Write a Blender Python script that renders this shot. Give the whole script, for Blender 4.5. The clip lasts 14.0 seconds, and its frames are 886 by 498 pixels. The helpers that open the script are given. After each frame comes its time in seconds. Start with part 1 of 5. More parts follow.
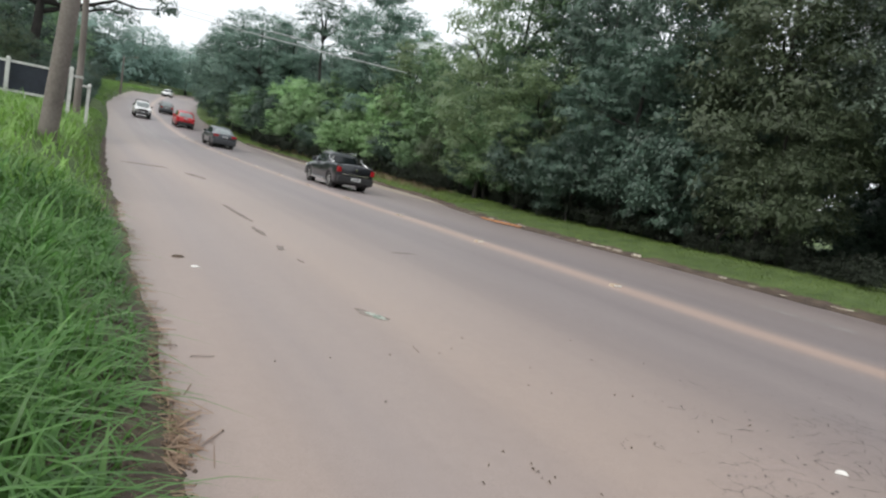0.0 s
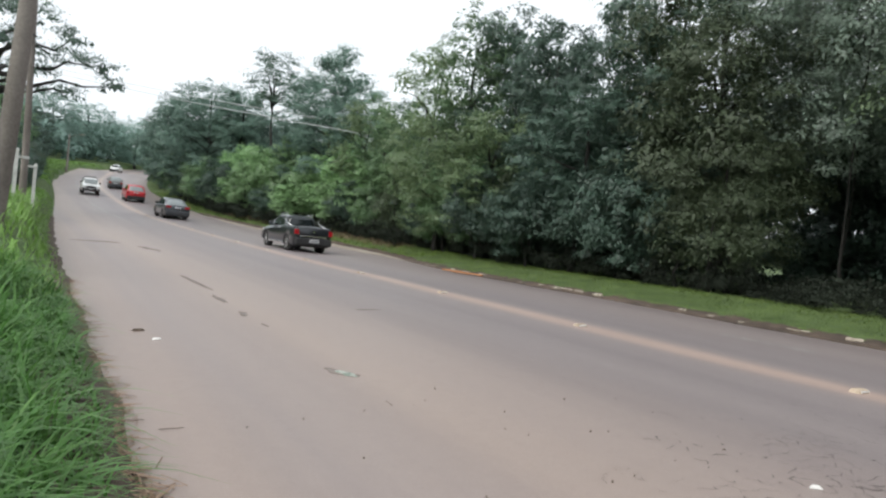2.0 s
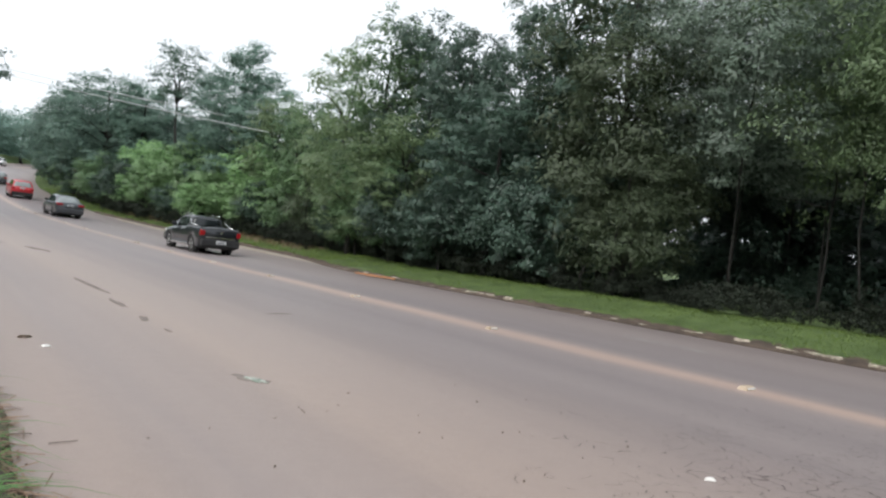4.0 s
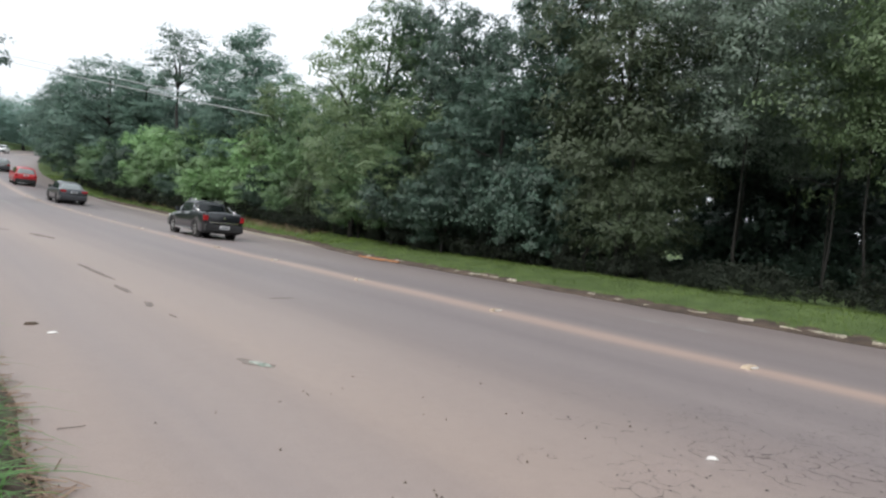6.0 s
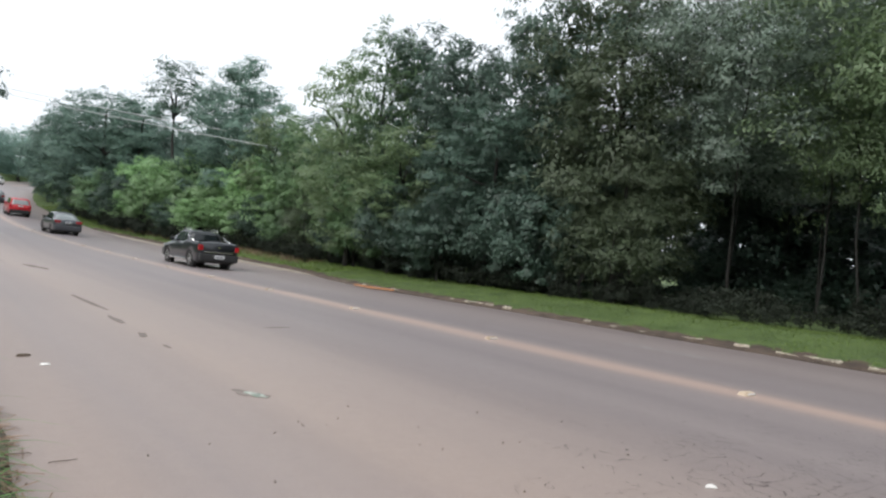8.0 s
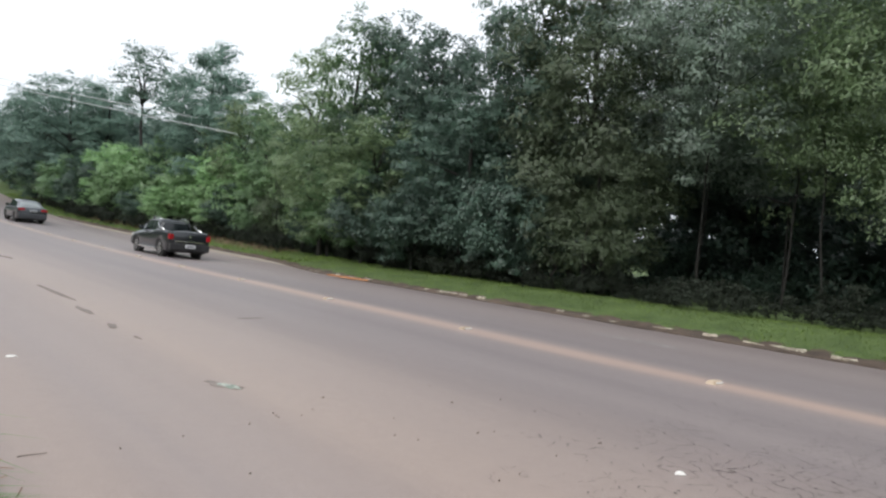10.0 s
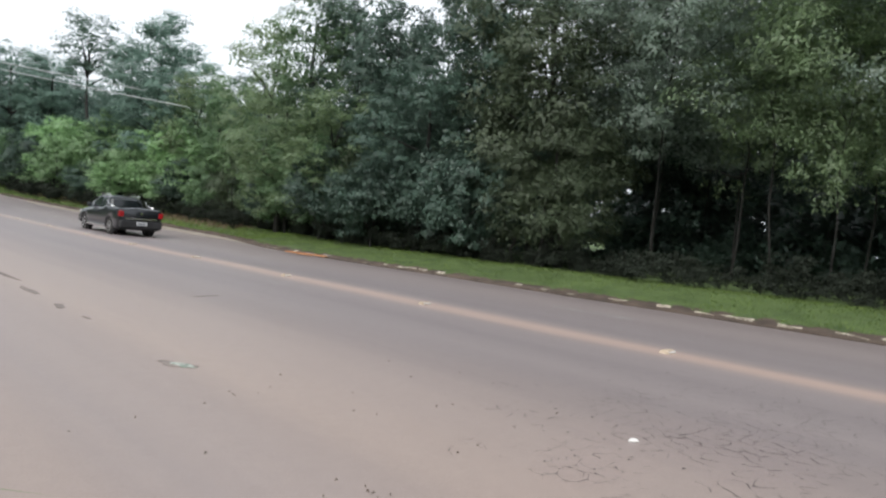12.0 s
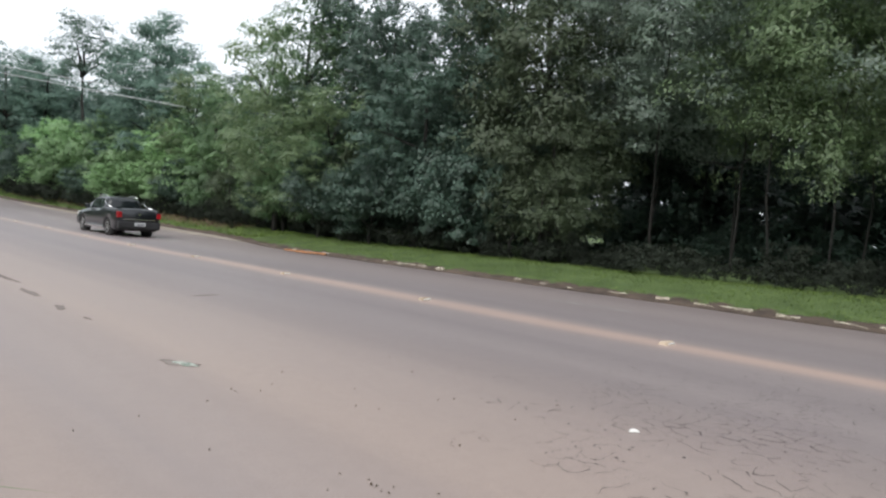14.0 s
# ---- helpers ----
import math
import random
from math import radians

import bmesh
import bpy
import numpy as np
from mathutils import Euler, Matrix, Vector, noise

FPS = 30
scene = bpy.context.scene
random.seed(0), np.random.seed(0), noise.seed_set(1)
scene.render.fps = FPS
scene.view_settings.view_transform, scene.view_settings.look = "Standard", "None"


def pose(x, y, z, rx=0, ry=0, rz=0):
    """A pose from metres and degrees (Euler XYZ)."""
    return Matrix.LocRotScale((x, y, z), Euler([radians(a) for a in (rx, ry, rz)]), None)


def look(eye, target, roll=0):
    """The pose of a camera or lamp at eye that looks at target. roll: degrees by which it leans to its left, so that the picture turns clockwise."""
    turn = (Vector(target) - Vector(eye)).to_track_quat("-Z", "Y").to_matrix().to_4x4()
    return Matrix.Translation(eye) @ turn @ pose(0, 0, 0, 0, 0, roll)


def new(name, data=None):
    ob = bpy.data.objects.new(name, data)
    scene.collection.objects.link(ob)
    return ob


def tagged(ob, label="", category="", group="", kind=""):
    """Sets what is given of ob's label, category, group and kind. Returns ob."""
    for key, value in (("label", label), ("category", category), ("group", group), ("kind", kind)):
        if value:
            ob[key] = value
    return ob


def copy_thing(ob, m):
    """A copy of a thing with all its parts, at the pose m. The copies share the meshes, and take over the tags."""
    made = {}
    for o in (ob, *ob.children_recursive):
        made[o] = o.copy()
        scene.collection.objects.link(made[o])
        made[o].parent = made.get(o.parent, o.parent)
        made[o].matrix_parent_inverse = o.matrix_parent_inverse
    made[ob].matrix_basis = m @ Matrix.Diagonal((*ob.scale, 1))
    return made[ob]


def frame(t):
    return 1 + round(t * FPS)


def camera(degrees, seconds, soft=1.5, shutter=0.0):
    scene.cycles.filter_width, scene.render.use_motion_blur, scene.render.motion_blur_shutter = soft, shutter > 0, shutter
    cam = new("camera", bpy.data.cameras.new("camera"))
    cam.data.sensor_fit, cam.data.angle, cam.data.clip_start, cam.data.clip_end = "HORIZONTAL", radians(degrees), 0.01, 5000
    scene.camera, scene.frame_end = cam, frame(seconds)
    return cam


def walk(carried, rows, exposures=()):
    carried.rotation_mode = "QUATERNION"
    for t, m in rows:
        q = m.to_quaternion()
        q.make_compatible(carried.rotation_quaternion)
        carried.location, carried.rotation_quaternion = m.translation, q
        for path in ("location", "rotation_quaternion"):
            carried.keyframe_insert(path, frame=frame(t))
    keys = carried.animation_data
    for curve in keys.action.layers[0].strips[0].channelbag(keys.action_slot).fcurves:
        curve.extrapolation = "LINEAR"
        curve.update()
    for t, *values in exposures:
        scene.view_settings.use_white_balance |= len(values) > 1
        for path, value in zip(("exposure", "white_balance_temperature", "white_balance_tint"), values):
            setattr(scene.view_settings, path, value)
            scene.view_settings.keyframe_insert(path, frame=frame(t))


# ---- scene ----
cam = camera(68.6, 14.0, soft=2.4)
PATH = [
    (0, (0.051, 0.015, 1.277), (1.029, 1.746, 1.062), 10.1),
    (0.5, (0.023, -0.015, 1.272), (1.005, 1.713, 1.046), 10.2),
    (1, (0.011, 0.008, 1.265), (1.031, 1.715, 1.053), 9.0),
    (1.5, (-0.003, -0.02, 1.24), (1.081, 1.66, 1.178), 7.5),
    (2, (0.003, -0.027, 1.249), (1.069, 1.665, 1.214), 5.9),
    (2.5, (-0.008, -0.023, 1.251), (1.16, 1.601, 1.263), 5.8),
    (3, (-0.015, -0.022, 1.242), (1.209, 1.559, 1.29), 6.4),
    (3.5, (-0.018, -0.023, 1.256), (1.234, 1.536, 1.306), 6.7),
    (3.7, (-0.015, -0.008, 1.245), (1.253, 1.538, 1.274), 6.7),
    (5.8, (-0.005, -0.029, 1.26), (1.291, 1.493, 1.219), 6.1),
    (6, (-0.004, -0.019, 1.254), (1.272, 1.52, 1.204), 5.9),
    (6.5, (-0.005, -0.025, 1.247), (1.271, 1.514, 1.187), 5.3),
    (7, (-0.004, -0.028, 1.249), (1.289, 1.497, 1.209), 5.5),
    (7.5, (-0.013, -0.036, 1.254), (1.244, 1.519, 1.286), 5.3),
    (8, (-0.014, -0.031, 1.256), (1.267, 1.504, 1.293), 5.5),
    (8.5, (-0.026, -0.034, 1.257), (1.277, 1.483, 1.286), 5.3),
    (8.7, (-0.026, -0.028, 1.257), (1.295, 1.474, 1.283), 5.3),
    (11, (-0.038, -0.03, 1.271), (1.324, 1.435, 1.261), 5.9),
    (11.5, (-0.021, -0.014, 1.263), (1.385, 1.408, 1.221), 5.5),
    (12, (-0.002, -0.024, 1.26), (1.435, 1.366, 1.21), 5.2),
    (12.5, (-0.029, -0.048, 1.25), (1.398, 1.352, 1.197), 4.3),
    (13, (-0.014, -0.048, 1.256), (1.446, 1.319, 1.23), 5.1),
    (13.5, (-0.016, -0.048, 1.254), (1.442, 1.319, 1.197), 4.2),
    (14, (-0.02, -0.04, 1.254), (1.42, 1.346, 1.192), 4.3),
]
LIGHTNESS = [(0, 0.50, 6560, 8), (1.5, 0.50, 6480, 7), (3, 0.50, 6470, 8), (8, 0.51, 6420, 9), (11, 0.54, 6420, 9), (14, 0.55, 6400, 9)]
walk(cam, [(t, look(eye, target, roll)) for t, eye, target, roll in PATH], LIGHTNESS)


# ---- light: overcast sky and a wide, weak sun ----
SUN_ELEVATION, SUN_TURN = radians(44), radians(255)
world = bpy.data.worlds.new("overcast_sky")
scene.world = world
world.use_nodes = True
wn, wl = world.node_tree.nodes, world.node_tree.links
sky = wn.new("ShaderNodeTexSky")
sky.sky_type, sky.sun_disc = "NISHITA", False
sky.sun_elevation, sky.sun_rotation = SUN_ELEVATION, SUN_TURN
sky.air_density, sky.dust_density = 1.5, 4.0
pale = wn.new("ShaderNodeHueSaturation")
pale.inputs["Saturation"].default_value = 0.12
cloud = wn.new("ShaderNodeMix")
cloud.data_type = "RGBA"
cloud.inputs[0].default_value = 0.82
cloud.inputs[7].default_value = (9.4, 9.9, 10.6, 1)
wl.new(sky.outputs[0], pale.inputs["Color"])
wl.new(pale.outputs[0], cloud.inputs[6])
wl.new(cloud.outputs[2], wn["Background"].inputs[0])
wn["Background"].inputs[1].default_value = 0.094
sun = new("sun", bpy.data.lights.new("sun", "SUN"))
sun.data.energy, sun.data.angle, sun.data.color = 1.5, radians(35), (1.0, 0.97, 0.92)
sun.matrix_world = look((0, 0, 60), (-60 * math.sin(SUN_TURN) / math.tan(SUN_ELEVATION), -60 * math.cos(SUN_TURN) / math.tan(SUN_ELEVATION), 0))

# ---- materials ----


def nodes_of(name):
    m = bpy.data.materials.new(name)
    m.use_nodes = True
    return m, m.node_tree.nodes, m.node_tree.links, m.node_tree.nodes["Principled BSDF"]


def noise_node(n, l, vec, scale, detail=4.0, rough=0.55):
    t = n.new("ShaderNodeTexNoise")
    t.inputs["Scale"].default_value, t.inputs["Detail"].default_value, t.inputs["Roughness"].default_value = scale, detail, rough
    if vec:
        l.new(vec, t.inputs["Vector"])
    return t


def ramp_node(n, l, src, stops):
    r = n.new("ShaderNodeValToRGB")
    while len(r.color_ramp.elements) < len(stops):
        r.color_ramp.elements.new(0.5)
    for e, (p, c) in zip(r.color_ramp.elements, stops):
        e.position, e.color = p, (*c, 1) if len(c) == 3 else c
    l.new(src, r.inputs[0])
    return r


def mix_node(n, l, fac, a, b, kind="MIX"):
    m = n.new("ShaderNodeMix")
    m.data_type, m.blend_type = "RGBA", kind
    for sock, v in ((0, fac), (6, a), (7, b)):
        if hasattr(v, "is_linked"):
            l.new(v, m.inputs[sock])
        elif isinstance(v, tuple):
            m.inputs[sock].default_value = (*v, 1)
        else:
            m.inputs[sock].default_value = v
    return m.outputs[2]


def math_node(n, l, op, a, b=0.0, clamp=False):
    m = n.new("ShaderNodeMath")
    m.operation, m.use_clamp = op, clamp
    for k, v in ((0, a), (1, b)):
        if hasattr(v, "is_linked"):
            l.new(v, m.inputs[k])
        else:
            m.inputs[k].default_value = v
    return m.outputs[0]


def bump_node(n, l, bsdf, height, strength, distance):
    b = n.new("ShaderNodeBump")
    b.inputs["Strength"].default_value, b.inputs["Distance"].default_value = strength, distance
    l.new(height, b.inputs["Height"])
    l.new(b.outputs[0], bsdf.inputs["Normal"])


def surface(name, c1, c2, rough=0.8, coarse=1.5, fine=40.0, metal=0.0, bump=0.3, dist=0.01, coat=0.0, vary=0.0):
    """Two colours blended by coarse blotches and fine grain, with a fine relief."""
    m, n, l, b = nodes_of(name)
    co = n.new("ShaderNodeNewGeometry").outputs["Position"] if vary == 0 else n.new("ShaderNodeTexCoord").outputs["Object"]
    big, small = noise_node(n, l, co, coarse), noise_node(n, l, co, fine, 3)
    f = math_node(n, l, "ADD", math_node(n, l, "MULTIPLY", big.outputs[0], 0.65), math_node(n, l, "MULTIPLY", small.outputs[0], 0.35))
    r = ramp_node(n, l, f, [(0.36, c1), (0.64, c2)])
    col = r.outputs[0]
    if vary:
        o = n.new("ShaderNodeObjectInfo")
        k = math_node(n, l, "MULTIPLY_ADD", o.outputs["Random"], vary)
        k.node.inputs[2].default_value = 1 - vary / 2
        g = n.new("ShaderNodeCombineColor")
        for s in range(3):
            l.new(k, g.inputs[s])
        col = mix_node(n, l, 1.0, col, g.outputs[0], "MULTIPLY")
    l.new(col, b.inputs["Base Color"])
    b.inputs["Roughness"].default_value, b.inputs["Metallic"].default_value, b.inputs["Coat Weight"].default_value = rough, metal, coat
    if bump:
        bump_node(n, l, b, small.outputs[0], bump, dist)
    return m


def leafy(name, dark, mid, light, gloss=0.45, through_light=0.3, spread=0.5, sheen=0.6):
    """Leaves: colour by leaf and by plant, a waxy face and some light through the blade."""
    m, n, l, b = nodes_of(name)
    g, o = n.new("ShaderNodeNewGeometry"), n.new("ShaderNodeObjectInfo")
    dark, light = [tuple(0.42 * a + 0.58 * b for a, b in zip(c, mid)) for c in (dark, light)]
    r = ramp_node(n, l, g.outputs["Random Per Island"], [(0.0, dark), (0.55, mid), (1.0, light)])
    big = noise_node(n, l, g.outputs["Position"], 0.45, 3)
    k = math_node(n, l, "MULTIPLY_ADD", o.outputs["Random"], spread)
    k.node.inputs[2].default_value = 0.72 - spread / 2
    tuft = noise_node(n, l, g.outputs["Position"], 1.9, 2)
    k = math_node(n, l, "ADD", k, math_node(n, l, "MULTIPLY", big.outputs[0], 0.6))
    k = math_node(n, l, "ADD", k, math_node(n, l, "MULTIPLY", math_node(n, l, "SUBTRACT", tuft.outputs[0], 0.5), 1.3))
    k = math_node(n, l, "MAXIMUM", k, 0.3)
    c = n.new("ShaderNodeCombineColor")
    for s in range(3):
        l.new(k, c.inputs[s])
    col = mix_node(n, l, 1.0, r.outputs[0], c.outputs[0], "MULTIPLY")
    l.new(col, b.inputs["Base Color"])
    b.inputs["Roughness"].default_value, b.inputs["Specular IOR Level"].default_value = gloss, sheen
    t, mx, out = n.new("ShaderNodeBsdfTranslucent"), n.new("ShaderNodeMixShader"), n["Material Output"]
    l.new(col, t.inputs["Color"])
    mx.inputs[0].default_value = through_light
    l.new(b.outputs[0], mx.inputs[1])
    l.new(t.outputs[0], mx.inputs[2])
    l.new(mx.outputs[0], out.inputs["Surface"])
    return m


def road_surface():
    """Worn asphalt with aggregate, tyre lanes, reddish dust on the shoulder and along the middle line."""
    m, n, l, b = nodes_of("dusty_asphalt")
    pos = n.new("ShaderNodeNewGeometry").outputs["Position"]
    sep = n.new("ShaderNodeSeparateXYZ")
    l.new(pos, sep.inputs[0])
    uv = n.new("ShaderNodeUVMap").outputs[0]
    us = n.new("ShaderNodeSeparateXYZ")
    l.new(uv, us.inputs[0])
    across = us.outputs[0]
    stretch = n.new("ShaderNodeMapping")
    stretch.inputs["Scale"].default_value = (1.0, 0.035, 1.0)
    l.new(pos, stretch.inputs[0])
    streak, blot = noise_node(n, l, stretch.outputs[0], 1.1, 5), noise_node(n, l, pos, 0.35, 4)
    grain, mid = noise_node(n, l, pos, 130, 2, 0.7), noise_node(n, l, pos, 9, 5)
    grey = ramp_node(n, l, mid.outputs[0], [(0.3, (0.204, 0.172, 0.174)), (0.7, (0.221, 0.187, 0.189))]).outputs[0]
    grey = mix_node(n, l, math_node(n, l, "MULTIPLY", blot.outputs[0], 0.55), grey, (0.213, 0.184, 0.187))
    dust = ramp_node(n, l, mid.outputs[0], [(0.3, (0.302, 0.230, 0.196)), (0.7, (0.321, 0.245, 0.209))]).outputs[0]
    wob = math_node(n, l, "MULTIPLY", math_node(n, l, "SUBTRACT", streak.outputs[0], 0.5), 1.5)
    side = math_node(n, l, "ADD", across, wob)
    near = ramp_node(n, l, math_node(n, l, "DIVIDE", math_node(n, l, "ADD", side, 8.0), 16.0),
                     [(0.0, (0.8, 0.8, 0.8)), (0.06, (0.92, 0.92, 0.92)), (0.10, (0.52, 0.52, 0.52)), (0.16, (0.84, 0.84, 0.84)), (0.24, (0.58, 0.58, 0.58)), (0.36, (0.12, 0.12, 0.12)), (0.60, (0.06, 0.06, 0.06)), (0.82, (0.28, 0.28, 0.28))]).outputs[0]
    col = mix_node(n, l, near, grey, dust)
    off = math_node(n, l, "ABSOLUTE", math_node(n, l, "ADD", across, math_node(n, l, "MULTIPLY", math_node(n, l, "SUBTRACT", streak.outputs[0], 0.5), 0.35)))
    ridge = ramp_node(n, l, off, [(0.0, (0.88, 0.88, 0.88)), (0.18, (0.66, 0.66, 0.66)), (0.38, (0.18, 0.18, 0.18)), (0.70, (0, 0, 0))]).outputs[0]
    ridge = mix_node(n, l, 1.0, ridge, ramp_node(n, l, noise_node(n, l, stretch.outputs[0], 2.5, 4).outputs[0], [(0.3, (0.75, 0.75, 0.75)), (0.6, (1, 1, 1))]).outputs[0], "MULTIPLY")
    col = mix_node(n, l, ridge, col, (0.455, 0.325, 0.268))
    worn = ramp_node(n, l, grain.outputs[0], [(0.28, (0.78, 0.78, 0.78)), (0.62, (1.08, 1.08, 1.08))]).outputs[0]
    col = mix_node(n, l, 0.7, col, worn, "MULTIPLY")
    patch = ramp_node(n, l, noise_node(n, l, stretch.outputs[0], 0.5, 6).outputs[0], [(0.38, (0.86, 0.86, 0.87)), (0.55, (1.03, 1.03, 1.02))]).outputs[0]
    col = mix_node(n, l, 1.0, col, patch, "MULTIPLY")
    l.new(col, b.inputs["Base Color"])
    b.inputs["Roughness"].default_value, b.inputs["Specular IOR Level"].default_value = 0.5, 0.65
    bump_node(n, l, b, math_node(n, l, "ADD", grain.outputs[0], math_node(n, l, "MULTIPLY", mid.outputs[0], 0.3)), 0.3, 0.004)
    return m


ROAD = road_surface()
SOIL = surface("brown_soil", (0.040, 0.028, 0.021), (0.115, 0.082, 0.061), 0.95, 2.0, 30, bump=0.8, dist=0.03)
TURF = surface("turf_soil", (0.045, 0.075, 0.020), (0.100, 0.145, 0.044), 0.95, 1.2, 18, bump=0.8, dist=0.04)
PALE_DIRT = surface("pale_dirt", (0.24, 0.20, 0.165), (0.36, 0.31, 0.26), 0.92, 1.5, 45, bump=0.5)
GRASS_TALL = leafy("tall_grass_blades", (0.044, 0.111, 0.024), (0.084, 0.203, 0.043), (0.220, 0.353, 0.132), 0.42, 0.36, 0.1, sheen=0.4)
GRASS_SHORT = leafy("short_grass_blades", (0.078, 0.129, 0.024), (0.141, 0.212, 0.042), (0.263, 0.301, 0.081), 0.55, 0.32, 0.1)
# Further grass brighter than the near blades: its lit look is put into the colour.
GRASS_LIT = leafy("lit_bank_grass", (0.101, 0.202, 0.040), (0.179, 0.325, 0.069), (0.302, 0.448, 0.146), 0.5, 0.4, 0.1)
STRAW = leafy("dry_straw", (0.150, 0.088, 0.058), (0.265, 0.172, 0.115), (0.420, 0.315, 0.225), 0.7, 0.2, 0.1)
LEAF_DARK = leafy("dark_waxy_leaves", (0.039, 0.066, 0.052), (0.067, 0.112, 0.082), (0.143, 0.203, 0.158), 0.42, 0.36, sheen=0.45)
LEAF_MID = leafy("green_leaves", (0.070, 0.129, 0.066), (0.139, 0.227, 0.112), (0.280, 0.399, 0.234), 0.45, 0.38, sheen=0.4)
LEAF_LIGHT = leafy("fresh_green_leaves", (0.122, 0.217, 0.094), (0.222, 0.358, 0.160), (0.378, 0.524, 0.299), 0.42, 0.42)
LEAF_OLIVE = leafy("olive_leaves", (0.050, 0.070, 0.039), (0.091, 0.119, 0.067), (0.164, 0.205, 0.128), 0.5, 0.42, sheen=0.4)
LEAF_LIME = leafy("yellow_green_leaves", (0.103, 0.157, 0.073), (0.183, 0.258, 0.130), (0.338, 0.430, 0.229), 0.45, 0.45)
# Brown-green undergrowth, darkened further: the canopy's shade is put into its colour.
LEAF_LOW_SHADED = leafy("shaded_undergrowth_leaves", (0.013, 0.016, 0.014), (0.026, 0.032, 0.023), (0.060, 0.069, 0.054), 0.8, 0.2, sheen=0.12)
# Canopy leaves paler and greyer: light and haze are put into their colour.
LEAF_HIGH_LIT = leafy("brightened_canopy_leaves", (0.124, 0.167, 0.131), (0.218, 0.282, 0.222), (0.389, 0.460, 0.394), 0.42, 0.5)
# Distance haze is put into these leaves as a paler, bluer base colour.
LEAF_HAZED = leafy("haze_tinted_far_leaves", (0.137, 0.222, 0.192), (0.218, 0.328, 0.280), (0.348, 0.486, 0.407), 0.5, 0.38)
LEAF_VINE = leafy("blue_green_vine_leaves", (0.098, 0.160, 0.130), (0.148, 0.228, 0.184), (0.235, 0.335, 0.270), 0.55, 0.38, sheen=0.35)
# Grey-brown bark taken almost to black: the wood's shade is in its colour.
BARK = surface("shade_darkened_bark", (0.012, 0.011, 0.010), (0.036, 0.032, 0.028), 0.9, 3, 28, bump=0.9, dist=0.02)
POLE_WOOD = surface("weathered_pole_wood", (0.135, 0.115, 0.104), (0.240, 0.210, 0.190), 0.85, 1.2, 22, bump=0.6, dist=0.008)
CONCRETE = surface("worn_kerb_concrete", (0.14, 0.11, 0.085), (0.36, 0.31, 0.25), 0.9, 2.5, 35, bump=0.6, dist=0.01, vary=0.5)
LIMEWASH = surface("limewashed_concrete", (0.11, 0.085, 0.06), (0.50, 0.45, 0.36), 0.85, 7.0, 30, bump=0.6, dist=0.01, vary=0.3)
STUD = surface("dusty_yellow_stud", (0.34, 0.265, 0.19), (0.52, 0.42, 0.32), 0.7, 12, 60, bump=0.3, dist=0.004, vary=0.3)
WHITE_LINE = surface("worn_white_road_paint", (0.24, 0.235, 0.23), (0.50, 0.49, 0.47), 0.8, 3, 45, bump=0.2, dist=0.003)
CRACK = surface("crack_shadow", (0.052, 0.045, 0.042), (0.115, 0.098, 0.092), 0.95, 6, 60)
STAIN = surface("old_tar_patch", (0.145, 0.118, 0.105), (0.225, 0.188, 0.168), 0.85, 4, 60)
WHITE_WOOD = surface("white_painted_post", (0.50, 0.50, 0.48), (0.72, 0.72, 0.70), 0.7, 3, 25)
NAVY = surface("dark_navy_sheet", (0.012, 0.016, 0.028), (0.028, 0.034, 0.052), 0.6, 1.5, 20)
WIRE = surface("power_cable", (0.42, 0.43, 0.44), (0.58, 0.59, 0.60), 0.5, 2, 20, metal=0.3, bump=0)
TWIG = surface("dry_twig", (0.07, 0.05, 0.035), (0.14, 0.10, 0.075), 0.9, 8, 60)
PAPER = surface("white_paper_litter", (0.62, 0.60, 0.57), (0.82, 0.80, 0.77), 0.7, 8, 50)
GREEN_LITTER = surface("flattened_green_wrapper", (0.13, 0.16, 0.125), (0.44, 0.46, 0.41), 0.5, 12, 60)
RUST_PLANK = surface("orange_brown_plank", (0.28, 0.12, 0.05), (0.46, 0.22, 0.10), 0.8, 3, 30)


def paint(name, c, metal=0.0, rough=0.28):
    return surface(name, tuple(v * 0.9 for v in c), c, rough, 1.2, 60, metal, 0.0, coat=0.6)


P_RED, P_GREY, P_BLACK = paint("red_car_paint", (0.52, 0.012, 0.022)), paint("dark_grey_car_paint", (0.075, 0.08, 0.09), 0.4), paint("black_car_paint", (0.016, 0.018, 0.022), 0.2)
P_WHITE, P_SILVER = paint("white_car_paint", (0.78, 0.78, 0.77)), paint("grey_silver_paint", (0.17, 0.17, 0.17), 0.5)
GLASS = surface("tinted_car_glass", (0.014, 0.018, 0.02), (0.02, 0.024, 0.027), 0.06, 1, 10, 0, 0)
# Sky glare on windscreen and rear windows, painted as a pale glass colour.
GLARE_GLASS = surface("sky_glare_glass", (0.20, 0.225, 0.225), (0.27, 0.295, 0.295), 0.07, 2, 10, 0, 0)
RUBBER = surface("tyre_rubber", (0.016, 0.015, 0.014), (0.035, 0.032, 0.03), 0.85, 6, 50)
ALLOY = surface("alloy_rim", (0.42, 0.42, 0.42), (0.62, 0.62, 0.62), 0.35, 4, 40, 0.8, 0)
DARK_RIM = surface("dark_steel_rim", (0.03, 0.03, 0.032), (0.07, 0.07, 0.075), 0.5, 4, 40, 0.4, 0)
PLASTIC = surface("black_bumper_plastic", (0.016, 0.016, 0.017), (0.032, 0.032, 0.033), 0.6, 4, 60)
RED_LENS = surface("red_lamp_lens", (0.26, 0.006, 0.012), (0.40, 0.014, 0.022), 0.15, 6, 30, 0, 0, coat=0.5)
